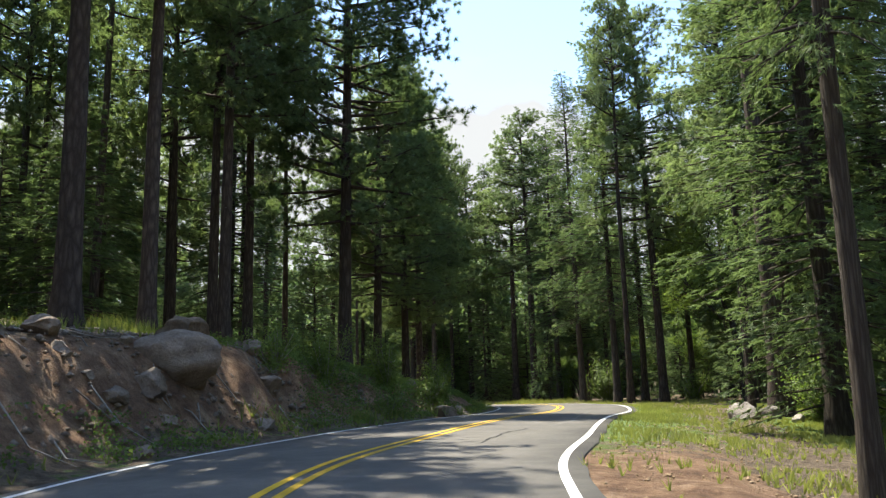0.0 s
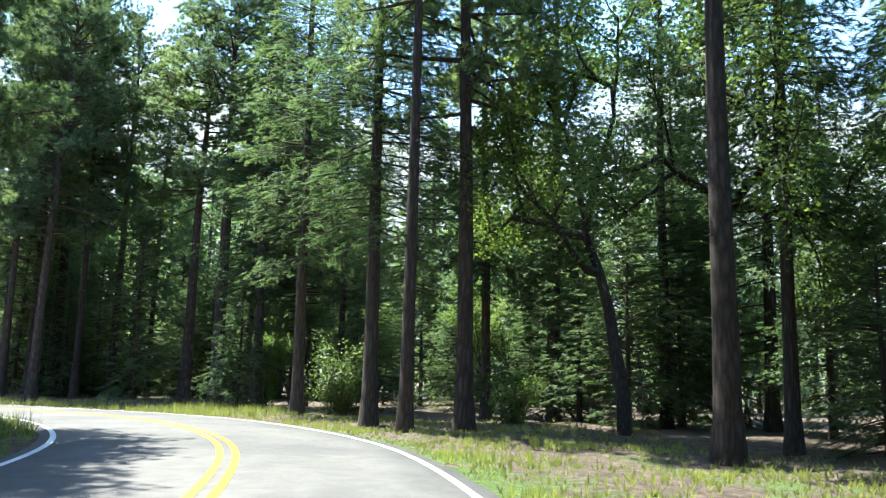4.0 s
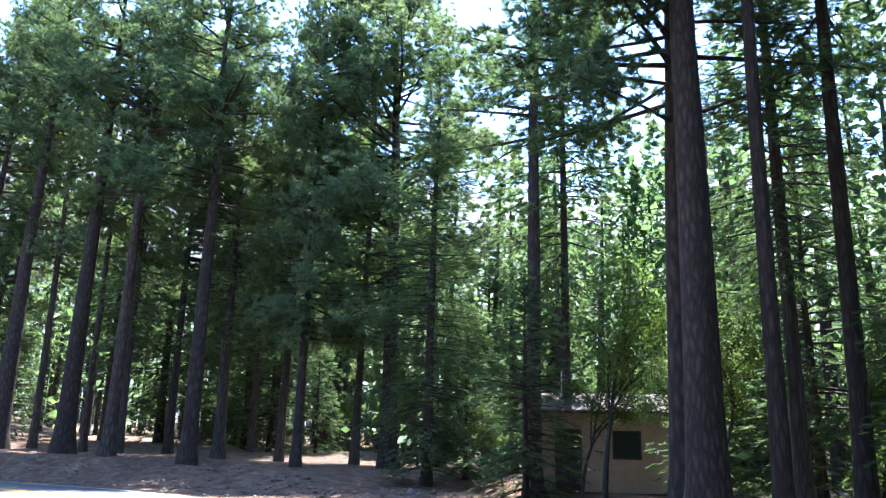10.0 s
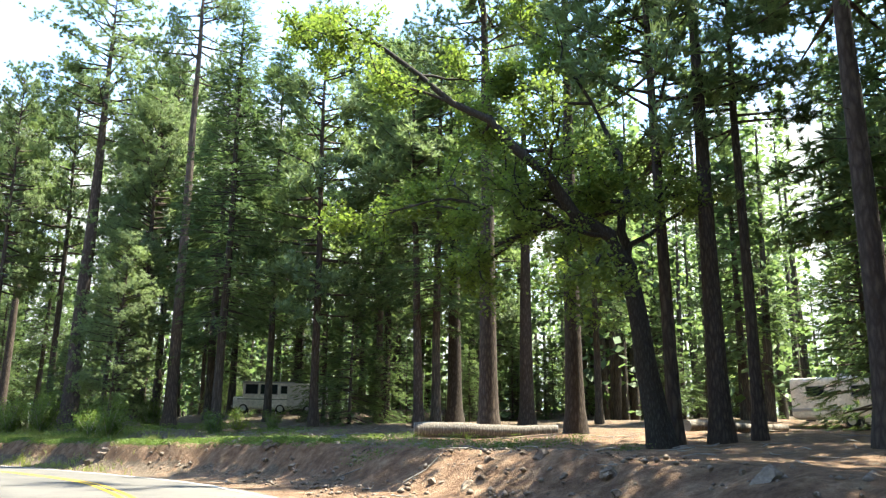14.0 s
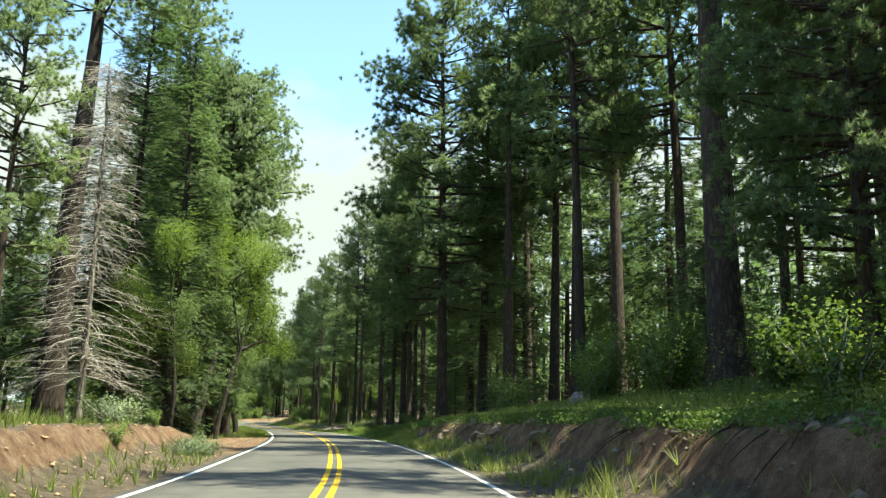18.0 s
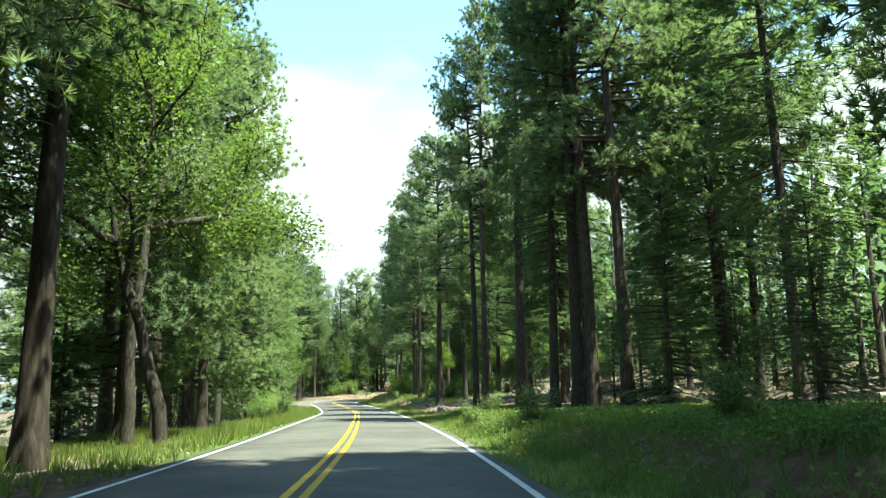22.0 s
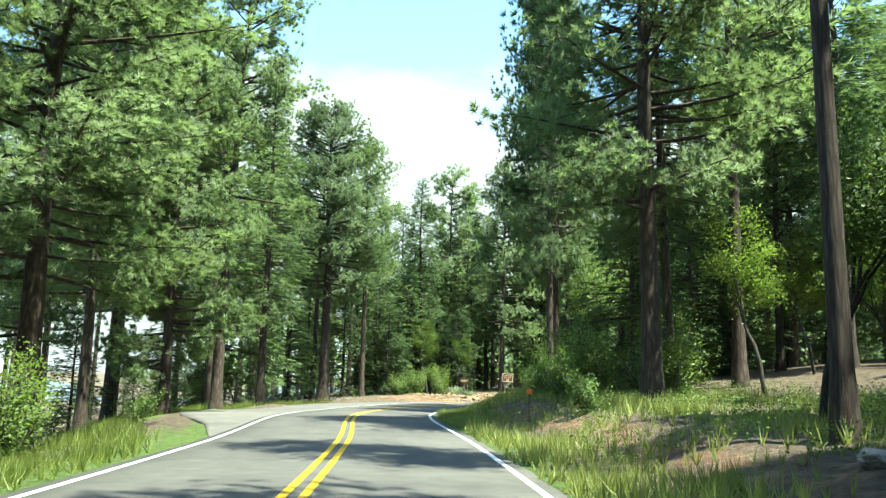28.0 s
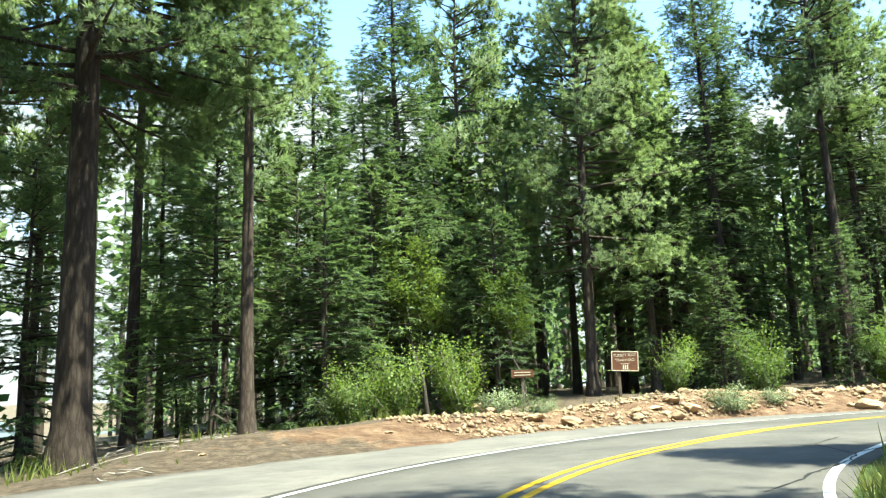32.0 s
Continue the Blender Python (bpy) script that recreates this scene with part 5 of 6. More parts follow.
def grass_of(name, sign, count, seed):
    at, rng = sites(count, seed, sign, 3.75, 13.0, 40, 430, lambda soil, grass, d, s: np.clip(grass * 2.2 - 0.2 - 0.4 * soil, 0, 1) * (d > 3.6 + (sign > 0) * 5.5 * np.clip((s - 350) / 18, 0, 1) * np.clip((424 - s) / 10, 0, 1)))
    up = np.tile([0.0, 0, 1.0], (len(at), 1)) + rng.normal(size=(len(at), 3)) * 0.12
    tall = 0.3 + 0.25 * np.clip(waves(at[:, 0], at[:, 1], 4.0, 33), -0.7, 1)
    v, f = blades(rng, at - [0, 0, 0.04], up, 5, 1.0, 0.022, 0.33)
    tall = tall * np.where(at[:, 1] > -25, np.where(at[:, 0] > -6, 0.42, 1.0), 1.0)
    tall = tall * np.where((sign < 0) & (at[:, 1] < -52) & (at[:, 1] > -118), 0.5, 1.0)
    root = np.repeat(at, 15, 0)
    v = root + (v - root) * np.repeat(tall, 15)[:, None] * [1.0, 1.0, 1.0] + (np.tile([[1, 0, 0], [-1, 0, 0], [0, 0, 0]], (len(at) * 5, 1)) * 0.011)
    tagged(new(name, mesh_of(name, v, f, GRASS_LEAF)), "tall green and yellow grass along the road's verge", "grass", kind="stuff")


grass_of("grass_left", 1, 120000, 1)
grass_of("grass_right", -1, 170000, 2)


def meadow():
    at, rng = sites(42000, 9, -1, 4.3, 13.5, 250, 303, lambda soil, grass, d, s: np.clip(grass * 1.5, 0.45, 1))
    up = np.tile([0.0, 0, 1.0], (len(at), 1)) + rng.normal(size=(len(at), 3)) * 0.2
    v, f = blades(rng, at - [0, 0, 0.04], up, 5, 0.33, 0.02, 0.5)
    tagged(new("meadow_grass", mesh_of("meadow_grass", v, f, SHRUB_LEAF)), "lush green grass in the shade beside the road", "grass", kind="stuff")


meadow()


def weeds_of(name, sign, count, seed, s0, s1, lo, hi, size, text, least=0.0):
    at, rng = sites(count, seed, sign, lo, hi, s0, s1, lambda soil, grass, d, s: np.clip(grass * 1.6 - 0.2, least, 1))
    n = len(at) * 105
    spots = np.repeat(at, 105, 0) + rng.normal(size=(n, 3)) * [0.3, 0.3, 0.0] + np.stack([np.zeros(n)] * 2 + [np.minimum(np.abs(rng.normal(size=n)), 1.3) * size * 0.38], 1)
    v, f = leaves(rng, spots, 0.05, 0.7)
    tagged(new(name, mesh_of(name, v, f, SHRUB_LEAF)), text, "undergrowth", kind="stuff")


weeds_of("undergrowth_right", -1, 2600, 3, 210, 308, 5.6, 15.0, 0.7, "leafy green plants and ferns on the bank", 0.3)
weeds_of("undergrowth_left", 1, 1200, 4, 82, 112, 5.0, 9.5, 0.5, "leafy green plants covering the bank", 0.2)
weeds_of("undergrowth_bend", -1, 1500, 5, 332, 402, 5.2, 16.0, 0.8, "low green plants and brush inside the bend", 0.3)
weeds_of("undergrowth_camp", -1, 1300, 6, 184, 224, 6.9, 17.0, 0.5, "low green plants on top of the bank", 0.25)
weeds_of("meadow_plants", -1, 1500, 7, 252, 302, 4.6, 14.0, 0.6, "tall green grass and ferns beside the road", 0.35)


def edge_plants(name, sign, foot, wide, s0, s1, count, seed, text, low=0.75, high=1.3):
    """Leafy plants and grass that hang over the lip of a bank."""
    rng = np.random.RandomState(seed)
    k = rng.randint(np.searchsorted(STATIONS_AT, s0), np.searchsorted(STATIONS_AT, s1), count)
    s = STATIONS_AT[k]
    d = along(foot, s) + along(wide, s) * rng.uniform(low, high, count) + rng.uniform(0, 0.5, count)
    x = STATIONS[k, 0] + sign * d * STATIONS_LEFT[k, 0] + rng.uniform(-0.3, 0.3, count)
    y = STATIONS[k, 1] + sign * d * STATIONS_LEFT[k, 1] + rng.uniform(-0.3, 0.3, count)
    at = np.stack([x, y, ground(x, y)], 1)[waves(x, y, 2.2, 41) > -0.35]
    n = 60
    spots = np.repeat(at, n, 0) + rng.normal(size=(len(at) * n, 3)) * [0.22, 0.22, 0.0] + np.stack([np.zeros(len(at) * n)] * 2 + [np.minimum(np.abs(rng.normal(size=len(at) * n)), 1.4) * 0.17 - 0.06], 1)
    one = leaves(rng, spots, 0.055, 0.7)
    tagged(new(name, mesh_of(name, *one, SHRUB_LEAF)), text, "undergrowth", kind="stuff")


edge_plants("bank_edge_plants", -1, RIGHT_FOOT, RIGHT_WIDE, 190, 268, 1500, 21, "leafy plants hanging over the lip of the cut bank")
edge_plants("bank_plants", 1, LEFT_FOOT, LEFT_WIDE, 80, 108, 620, 22, "green plants and brush along the top of the bank")
edge_plants("bank_face_plants", 1, LEFT_FOOT, LEFT_WIDE, 83, 112, 800, 23, "low green plants growing over the face of the soil bank", 0.1, 1.0)
edge_plants("bank_foot_plants", 1, LEFT_FOOT, LEFT_WIDE, 56, 112, 420, 24, "fresh green weeds along the foot of the bank", -0.35, 0.05)


def shrub_meshes(seed, wide, high, leaf, size=0.062, count=2800):
    rng = np.random.RandomState(seed)
    wood, ends = [], []
    for _ in range(16):
        a, s = rng.uniform(0, 6.28), rng.uniform(0.3, 1)
        pts, rad = limb(rng, (rng.uniform(-0.1, 0.1), rng.uniform(-0.1, 0.1), -0.08), np.array([math.cos(a) * wide * s, math.sin(a) * wide * s, high * rng.uniform(0.6, 1.1)]), 1.0, -0.1, 0.018)
        wood.append(tube(pts, rad + 0.003, 3))
        ends.extend(pts[1:])
    ends = np.array(ends)
    pick = ends[rng.randint(0, len(ends), count)] + close(rng, count, np.array([0.24 * wide, 0.24 * wide, 0.17 * high]))
    pick[:, 2] = np.abs(pick[:, 2]) + 0.03
    return mesh_of("stems", *gather(wood), TWIG, True), leaf_mesh("foliage", *leaves(rng, pick, size), leaf, lambda q: np.tile([[0, 0, 0.2 * high]], (len(q), 1)))


SHRUBS = {
    "green": [shrub_meshes(80 + n, 0.9, 1.3, SHRUB_LEAF) for n in range(2)],
    "oak": [shrub_meshes(84 + n, 1.1, 2.0, OAK_LEAF, 0.062, 5600) for n in range(2)],
    "sage": [shrub_meshes(88 + n, 0.8, 0.75, SAGE_LEAF, 0.05, 2600) for n in range(2)],
}
SHRUB_TEXT = {"green": "leafy green shrub on the roadside bank", "oak": "bright green scrub oak bush", "sage": "grey-green bushy shrub growing in stony soil"}


def bush(kind, x, y, k=1.0, group="roadside shrubs"):
    stems, foliage = random.choice(SHRUBS[kind])
    ob = thing("shrub", pose(x, y, float(ground(x, y)[0]) - 0.03, 0, 0, random.uniform(0, 360)) @ Matrix.Scale(k, 4), SHRUB_TEXT[kind], "shrub", group)
    part("stem", stems, None, ob)
    part("foliage", foliage, None, ob)


for kind, x, y, k in (("sage", -71.4, -31.6, 0.8), ("sage", -71.0, -33.0, 0.9), ("sage", -70.8, -30.2, 0.8), ("green", -86.0, -19.2, 1.2), ("green", -84.6, -17.4, 1.2), ("green", -86.3, -6.8, 0.9), ("green", -87.4, -5.0, 0.8), ("sage", -79.0, -213.4, 1.2), ("sage", -80.5, -212.2, 0.9), ("sage", -87.4, -212.6, 1.3), ("sage", -96.0, -215.6, 1.2), ("sage", -89.2, -213.6, 0.8),
                      ("green", -69.3, -25.5, 0.45), ("sage", -69.0, -27.5, 1.1), ("sage", -68.7, -30.5, 1.1), ("green", -69.6, -32.5, 0.4), ("green", -68.2, -36.0, 0.45),
                      ("oak", 7.0, -4.6, 0.95), ("oak", 7.9, -7.4, 0.8), ("green", 7.8, -1.0, 1.0), ("oak", 8.9, 4.0, 0.9)):
    bush(kind, x, y, k)
for kind, x, y, k in (("oak", -86.0, -14.5, 1.2), ("oak", -84.5, -19.5, 1.1), ("green", -80.3, -12.5, 1.2), ("oak", -79.0, -9.0, 1.1), ("green", -83.0, -5.0, 1.0), ("oak", -84.3, -24.5, 1.3),
                      ("oak", -83.2, -26.5, 1.2), ("oak", -86.5, -33.5, 1.2), ("green", -84.0, -36.5, 1.2), ("oak", -88.5, -30.5, 1.4), ("green", -85.0, -41.5, 1.1), ("oak", -86.5, -46.0, 1.0),
                      ("green", -85.0, -58.0, 0.8), ("green", -85.4, -66.0, 0.9), ("green", -84.4, -78.5, 0.9), ("green", -83.6, -86.0, 0.8), ("green", -85.5, -92.5, 0.8)):
    bush(kind, x, y, k)
for kind, x, y, k in (("oak", -71.8, -113.0, 1.0), ("oak", -71.6, -119.0, 1.1), ("green", -71.0, -125.5, 1.1), ("oak", -70.8, -130.0, 1.0), ("green", -70.4, -138.5, 1.0), ("oak", -70.3, -150.5, 1.1),
                      ("green", -69.2, -160.5, 0.9), ("green", -84.0, -165.5, 1.0), ("green", -83.5, -171.0, 1.0), ("oak", -84.8, -175.5, 1.1), ("green", -84.0, -179.0, 1.0), ("green", -83.8, -158.0, 0.9),
                      ("oak", -75.4, -213.2, 1.2), ("oak", -77.8, -215.4, 1.3), ("oak", -73.8, -212.6, 1.0), ("oak", -90.5, -217.5, 1.3), ("oak", -86.6, -217.0, 1.0), ("oak", -96.5, -219.0, 1.2)):
    bush(kind, x, y, k)
for kind, x, y, k in (("green", -7.9, -11.5, 0.9), ("oak", -8.0, -8.0, 0.8), ("green", -6.9, -5.5, 0.8), ("oak", -8.1, -2.5, 0.9), ("green", -7.6, 1.0, 0.9), ("oak", -8.0, 3.6, 0.9),
                      ("oak", -14.0, 50.5, 1.4), ("oak", -21.5, 49.5, 1.5), ("oak", -31.0, 50.0, 1.3), ("oak", -9.0, 42.0, 1.5), ("oak", -4.0, 33.0, 1.4), ("green", 2.5, 25.0, 1.4)):
    bush(kind, x, y, k)


for n in range(34):
    s = random.uniform(338, 398)
    k, d = int(np.searchsorted(STATIONS_AT, s)), random.uniform(8.0, 19.0)
    bush(random.choice(("oak", "green", "oak")), STATIONS[k, 0] - d * STATIONS_LEFT[k, 0], STATIONS[k, 1] - d * STATIONS_LEFT[k, 1], random.uniform(0.7, 1.5), "undergrowth inside the last bend")


# ---- rocks ----
def rock_mesh(seed, mat, sharp=0.35, cuts=4, flat=0.7):
    """A boulder: a lumpy ball with planes broken off."""
    rng = random.Random(seed)
    bm = bmesh.new()
    bmesh.ops.create_icosphere(bm, subdivisions=cuts, radius=1.0)
    planes = [(Vector((rng.gauss(0, 1), rng.gauss(0, 1), rng.gauss(0, 0.8))).normalized(), rng.uniform(0.5, 0.9)) for _ in range(9)]
    for v in bm.verts:
        p = v.co.copy()
        for n, d in planes:
            over = p.dot(n) - d
            if over > 0:
                p -= n * over * (0.6 + sharp)
        p *= 1 + 0.16 * noise.noise(p * 1.7 + Vector((seed, 0, 0))) + 0.09 * noise.noise(p * 4 + Vector((0, seed, 0))) + 0.04 * noise.noise(p * 11 + Vector((0, 0, seed)))
        v.co = (p.x, p.y, p.z * flat)
    me = bpy.data.meshes.new("rock")
    bm.to_mesh(me)
    bm.free()
    me.polygons.foreach_set("use_smooth", [cuts > 3] * len(me.polygons))
    me.materials.append(mat)
    return me


GREY_ROCKS = [rock_mesh(n, STONE) for n in range(5)]
BROWN_ROCKS = [rock_mesh(10 + n, BROWN_STONE, 0.6) for n in range(4)]
TAN_ROCKS = [rock_mesh(20 + n, TAN_STONE, 0.75, 2, 0.6) for n in range(6)]


def rock(mesh, x, y, size, label, group, sink=0.35, tall=1.0, name="boulder", turn=None):
    ob = new(name, mesh)
    ob.matrix_basis = pose(x, y, float(ground(x, y)[0]) + size * 0.7 * tall * (1 - 2 * sink), random.uniform(-12, 12), random.uniform(-12, 12), random.uniform(0, 360) if turn is None else turn) @ Matrix.Diagonal((size, size * random.uniform(0.7, 1.0), size * tall, 1))
    tagged(ob, label, "rock", group)


for n, (x, y, size, tall) in enumerate(((4.7, -4.4, 0.62, 0.85), (5.5, -3.5, 0.42, 0.85), (4.7, 2.0, 0.4, 0.7), (6.2, -5.0, 0.3, 0.8))):
    rock(GREY_ROCKS[n], x, y, size, "pale grey boulder in the grass beside the road", "boulders by the verge", 0.3, tall)
for n, (x, y, size, tall, sink) in enumerate(((-7.5, -16.4, 1.7, 0.8, 0.5), (-6.9, -18.2, 0.8, 0.8, 0.3), (-8.3, -15.2, 1.2, 0.8, 0.4), (-7.4, -12.6, 0.6, 0.8, 0.45), (-8.2, -19.8, 0.6, 0.8, 0.3), (-7.8, -16.6, 0.6, 0.9, 0.3),
                                              (-6.7, 2.5, 0.6, 0.9, 0.4), (-6.4, -0.6, 0.8, 0.9, 0.45), (-9.2, -22.5, 0.7, 0.8, 0.3), (-7.6, -21.5, 0.5, 0.8, 0.3), (-8.4, -12.0, 0.6, 0.8, 0.3))):
    rock(BROWN_ROCKS[n % 4], x, y, size * 0.75, "weathered brown boulder set in the soil bank", "boulders in the bank", sink, tall)
for n in range(46):  # the stony mound of the clearing
    a = random.uniform(0, 1)
    x, y = -93 - 16 * a + random.gauss(0, 1.6), -128 - 10 * random.random() + 4 * a
    rock(GREY_ROCKS[n % 5], x, y, random.uniform(0.18, 0.6), "pale rock on the stony mound in the clearing", "rocks of the clearing", 0.3, random.uniform(0.6, 0.9), "rock")
for n, (x, y, size) in enumerate(((-101.3, -131.2, 0.9), (-97.5, -128.8, 0.6), (-92.2, -131.0, 0.5), (-89.0, -127.0, 0.3), (-85.6, -131.5, 0.35), (-84.8, -136.2, 0.3), (-85.4, -141.2, 0.4), (-84.9, -143.4, 0.3),
                                  (-86.8, -142.6, 0.5), (-84.6, -138.4, 0.25), (-86.2, -136.4, 0.35), (-85.7, -121.0, 0.45))):
    rock(GREY_ROCKS[n % 5], x, y, size, "pale boulder lying on bare ground", "rocks of the clearing", 0.3, 0.75)


def bank_clods(count, seed, sign, foot, wide, s0, s1, text, group):
    """Broken clods and stones that stick out of a cut bank."""
    rng = random.Random(seed)
    for n in range(count):
        s = rng.uniform(s0, s1)
        k = int(np.searchsorted(STATIONS_AT, s))
        d = sign * (along(foot, s) + along(wide, s) * rng.uniform(-0.1, 0.95))
        x, y = STATIONS[k, 0] + d * STATIONS_LEFT[k, 0] + rng.uniform(-0.3, 0.3), STATIONS[k, 1] + d * STATIONS_LEFT[k, 1] + rng.uniform(-0.3, 0.3)
        rock(BROWN_ROCKS[n % 4], x, y, rng.choice((0.08, 0.12, 0.16, 0.24, 0.34)), text, group, 0.55, rng.uniform(0.7, 1.1), "stone")


bank_clods(110, 5, -1, RIGHT_FOOT, RIGHT_WIDE, 168, 258, "brown stone sticking out of the cut bank", "stones of the cut bank")
bank_clods(80, 6, 1, LEFT_FOOT, LEFT_WIDE, 55, 96, "brown stone sticking out of the soil bank", "stones of the soil bank")


def bank_roots(seed, count, s0, s1):
    """Bare roots that hang out of the cut bank under its lip."""
    rng = np.random.RandomState(seed)
    pieces = []
    for _ in range(count):
        s = rng.uniform(s0, s1)
        k = int(np.searchsorted(STATIONS_AT, s))
        far = along(RIGHT_FOOT, s) + along(RIGHT_WIDE, s) * 0.85
        out = STATIONS_LEFT[k]
        x, y = STATIONS[k, 0] - far * out[0], STATIONS[k, 1] - far * out[1]
        way = np.array([out[0] + rng.normal() * 0.9, out[1] + rng.normal() * 0.9, -0.5])
        p, r = limb(rng, (x, y, float(ground(x, y)[0]) - 0.02), way / np.linalg.norm(way), rng.uniform(0.3, 1.0), -0.35, rng.uniform(0.006, 0.015))
        pieces.append(tube(p, r + 0.002, 4))
    tagged(new("bank_roots", mesh_of("bank_roots", *gather(pieces), OAK_BARK, True)), "bare roots hanging out of the cut bank", "roots", kind="stuff")


bank_roots(8, 70, 172, 256)


def bend_place(s, d):
    k = int(np.searchsorted(STATIONS_AT, s))
    return STATIONS[k, 0] + d * STATIONS_LEFT[k, 0], STATIONS[k, 1] + d * STATIONS_LEFT[k, 1]


for n in range(240):  # broken rock along the foot of the bank
    s = random.uniform(405, 436)
    x, y = bend_place(s, along(LEFT_FOOT, s) + random.uniform(-0.3, 3.6))
    rock(TAN_ROCKS[n % 6], x, y, random.choice((0.07, 0.1, 0.14, 0.2, 0.34)) * random.uniform(0.8, 1.3), "tan broken rock at the foot of the bank", "rubble at the bend", 0.25, random.uniform(0.6, 1.0), "rock")
for x, y, size in ((-78.9, -216.0, 0.75), (-80.6, -215.0, 0.45), (-83.6, -211.6, 0.42), (-92.5, -213.0, 0.6), (-95.0, -213.8, 0.5)):
    rock(random.choice(TAN_ROCKS), x, y, size, "tan boulder beside the trail sign", "rubble at the bend", 0.3, 0.8)
for n in range(9):
    s = random.uniform(376, 404)
    x, y = bend_place(s, along(LEFT_FOOT, s) + random.uniform(-0.2, 1.6))
    rock(TAN_ROCKS[n % 6], x, y, random.uniform(0.06, 0.2), "pale stone at the pavement's edge", "stones at the pavement", 0.3, 0.6, "stone")


def pebbles(name, seed, count, sign, lo, hi, s0, s1, mat, size, text):
    """Loose stones too many to count."""
    rng = np.random.RandomState(seed)
    k = rng.randint(np.searchsorted(STATIONS_AT, s0), np.searchsorted(STATIONS_AT, s1), count)
    d = rng.uniform(lo, hi, count)
    x, y = STATIONS[k, 0] + sign * d * STATIONS_LEFT[k, 0] + rng.uniform(-0.4, 0.4, count), STATIONS[k, 1] + sign * d * STATIONS_LEFT[k, 1] + rng.uniform(-0.4, 0.4, count)
    c = np.stack([x, y, ground(x, y) + 0.4 * size], 1)
    octa = np.array([[1, 0, 0], [0, 1, 0], [-1, 0, 0], [0, -1, 0], [0, 0, 0.7], [0, 0, -0.7]])
    faces = np.array([[0, 1, 4], [1, 2, 4], [2, 3, 4], [3, 0, 4], [1, 0, 5], [2, 1, 5], [3, 2, 5], [0, 3, 5]])
    r = size * np.exp(rng.normal(size=(count, 1, 1)).clip(-1.6, 1.6) * 0.55)
    a = rng.uniform(0, 6.28, count)
    turn = np.stack([np.stack([np.cos(a), -np.sin(a), 0 * a], 1), np.stack([np.sin(a), np.cos(a), 0 * a], 1), np.stack([0 * a, 0 * a, 1 + 0 * a], 1)], 1)
    v = np.einsum("nij,kj->nki", turn, octa) * r * rng.uniform(0.6, 1.3, (count, 6, 1)) + c[:, None]
    f = faces[None] + 6 * np.arange(count)[:, None, None]
    tagged(new(name, mesh_of(name, v.reshape(-1, 3), f.reshape(-1, 3), mat)), text, "stones", kind="stuff")


pebbles("rubble", 1, 4200, 1, 7.2, 11.8, 403, 436, TAN_STONE, 0.065, "loose tan rubble along the bank")
pebbles("gravel_right", 2, 2200, -1, 3.7, 9.0, 52, 84, TAN_STONE, 0.018, "scattered gravel on the dirt verge")
pebbles("gravel_clearing", 3, 3500, -1, 6.5, 26.0, 304, 338, STONE, 0.06, "loose grey stones on bare ground")
pebbles("gravel_left", 4, 1500, 1, 3.9, 8.0, 205, 300, TAN_STONE, 0.03, "scattered gravel beside the pavement")
pebbles("bank_stones", 5, 3500, -1, 5.0, 10.0, 150, 260, BROWN_STONE, 0.05, "small stones in the cut bank")
pebbles("bank_stones_left", 6, 3500, 1, 4.4, 8.0, 45, 100, BROWN_STONE, 0.06, "small stones in the soil bank")


def sticks(name, seed, count, boxes, text):
    """Fallen twigs and litter on the ground."""
    rng = np.random.RandomState(seed)
    pieces = []
    for _ in range(count):
        x0, x1, y0, y1 = boxes[rng.randint(len(boxes))]
        x, y, a, n = rng.uniform(x0, x1), rng.uniform(y0, y1), rng.uniform(0, 6.28), rng.uniform(0.3, 1.4)
        if from_road(x, y)[0] < 4.5:
            continue
        q = np.array([[x, y], [x + n * 0.5 * math.cos(a), y + n * 0.5 * math.sin(a)], [x + n * math.cos(a + 0.2), y + n * math.sin(a + 0.2)]])
        z = ground(q[:, 0], q[:, 1]) + rng.uniform(0.01, 0.1, 3)
        pieces.append(tube(np.c_[q, z], [0.022, 0.016, 0.006], 3))
    tagged(new(name, mesh_of(name, *gather(pieces), TWIG)), text, "fallen twigs", kind="stuff")


sticks("fallen_twigs", 1, 700, [(-90, -66, 6, 40), (-90, -80, -20, 6), (-96, -82, -60, -20), (-104, -83, -142, -112), (-12, -6, -26, -8), (-72, -60, -212, -196)], "grey fallen twigs and branches on the forest floor")


# ---- the campground: fallen log, stump, vehicles ----
def flat_ring(bm, radius, depth, segments, m):
    return bmesh.ops.create_cone(bm, cap_ends=True, segments=segments, radius1=radius, radius2=radius, depth=depth, matrix=m)


def fallen_log(x0, y0, x1, y1, radius):
    a, b = np.array([x0, y0]), np.array([x1, y1])
    t = np.linspace(0, 1, 14)
    q = a + (b - a) * t[:, None]
    z = float(ground(*((a + b) / 2))[0]) + radius * 0.85
    p = np.c_[q, z + 0.04 * np.sin(t * 7)]
    r = radius * (1 - 0.25 * t) * (1 + 0.05 * np.sin(t * 23))
    c = Vector(p[0])
    ob = thing("fallen_log", Matrix.Translation(c), "thick grey fallen log lying on the forest floor", "log")
    v, f = tube(p - p[0], r, 16)
    part("log_bark", mesh_of("log_bark", v, f, DEAD_BARK, True), None, ob)
    for k, at in ((0, p[0]), (-1, p[-1])):
        bm = bmesh.new()
        way = Vector((*(b - a), 0)).normalized()
        flat_ring(bm, r[k] * 0.97, 0.06, 16, Matrix.Translation(Vector(at) - c) @ way.to_track_quat("Z", "Y").to_matrix().to_4x4())
        part("cut_end", bm, TWIG, ob, "pale sawn log end")
    return ob


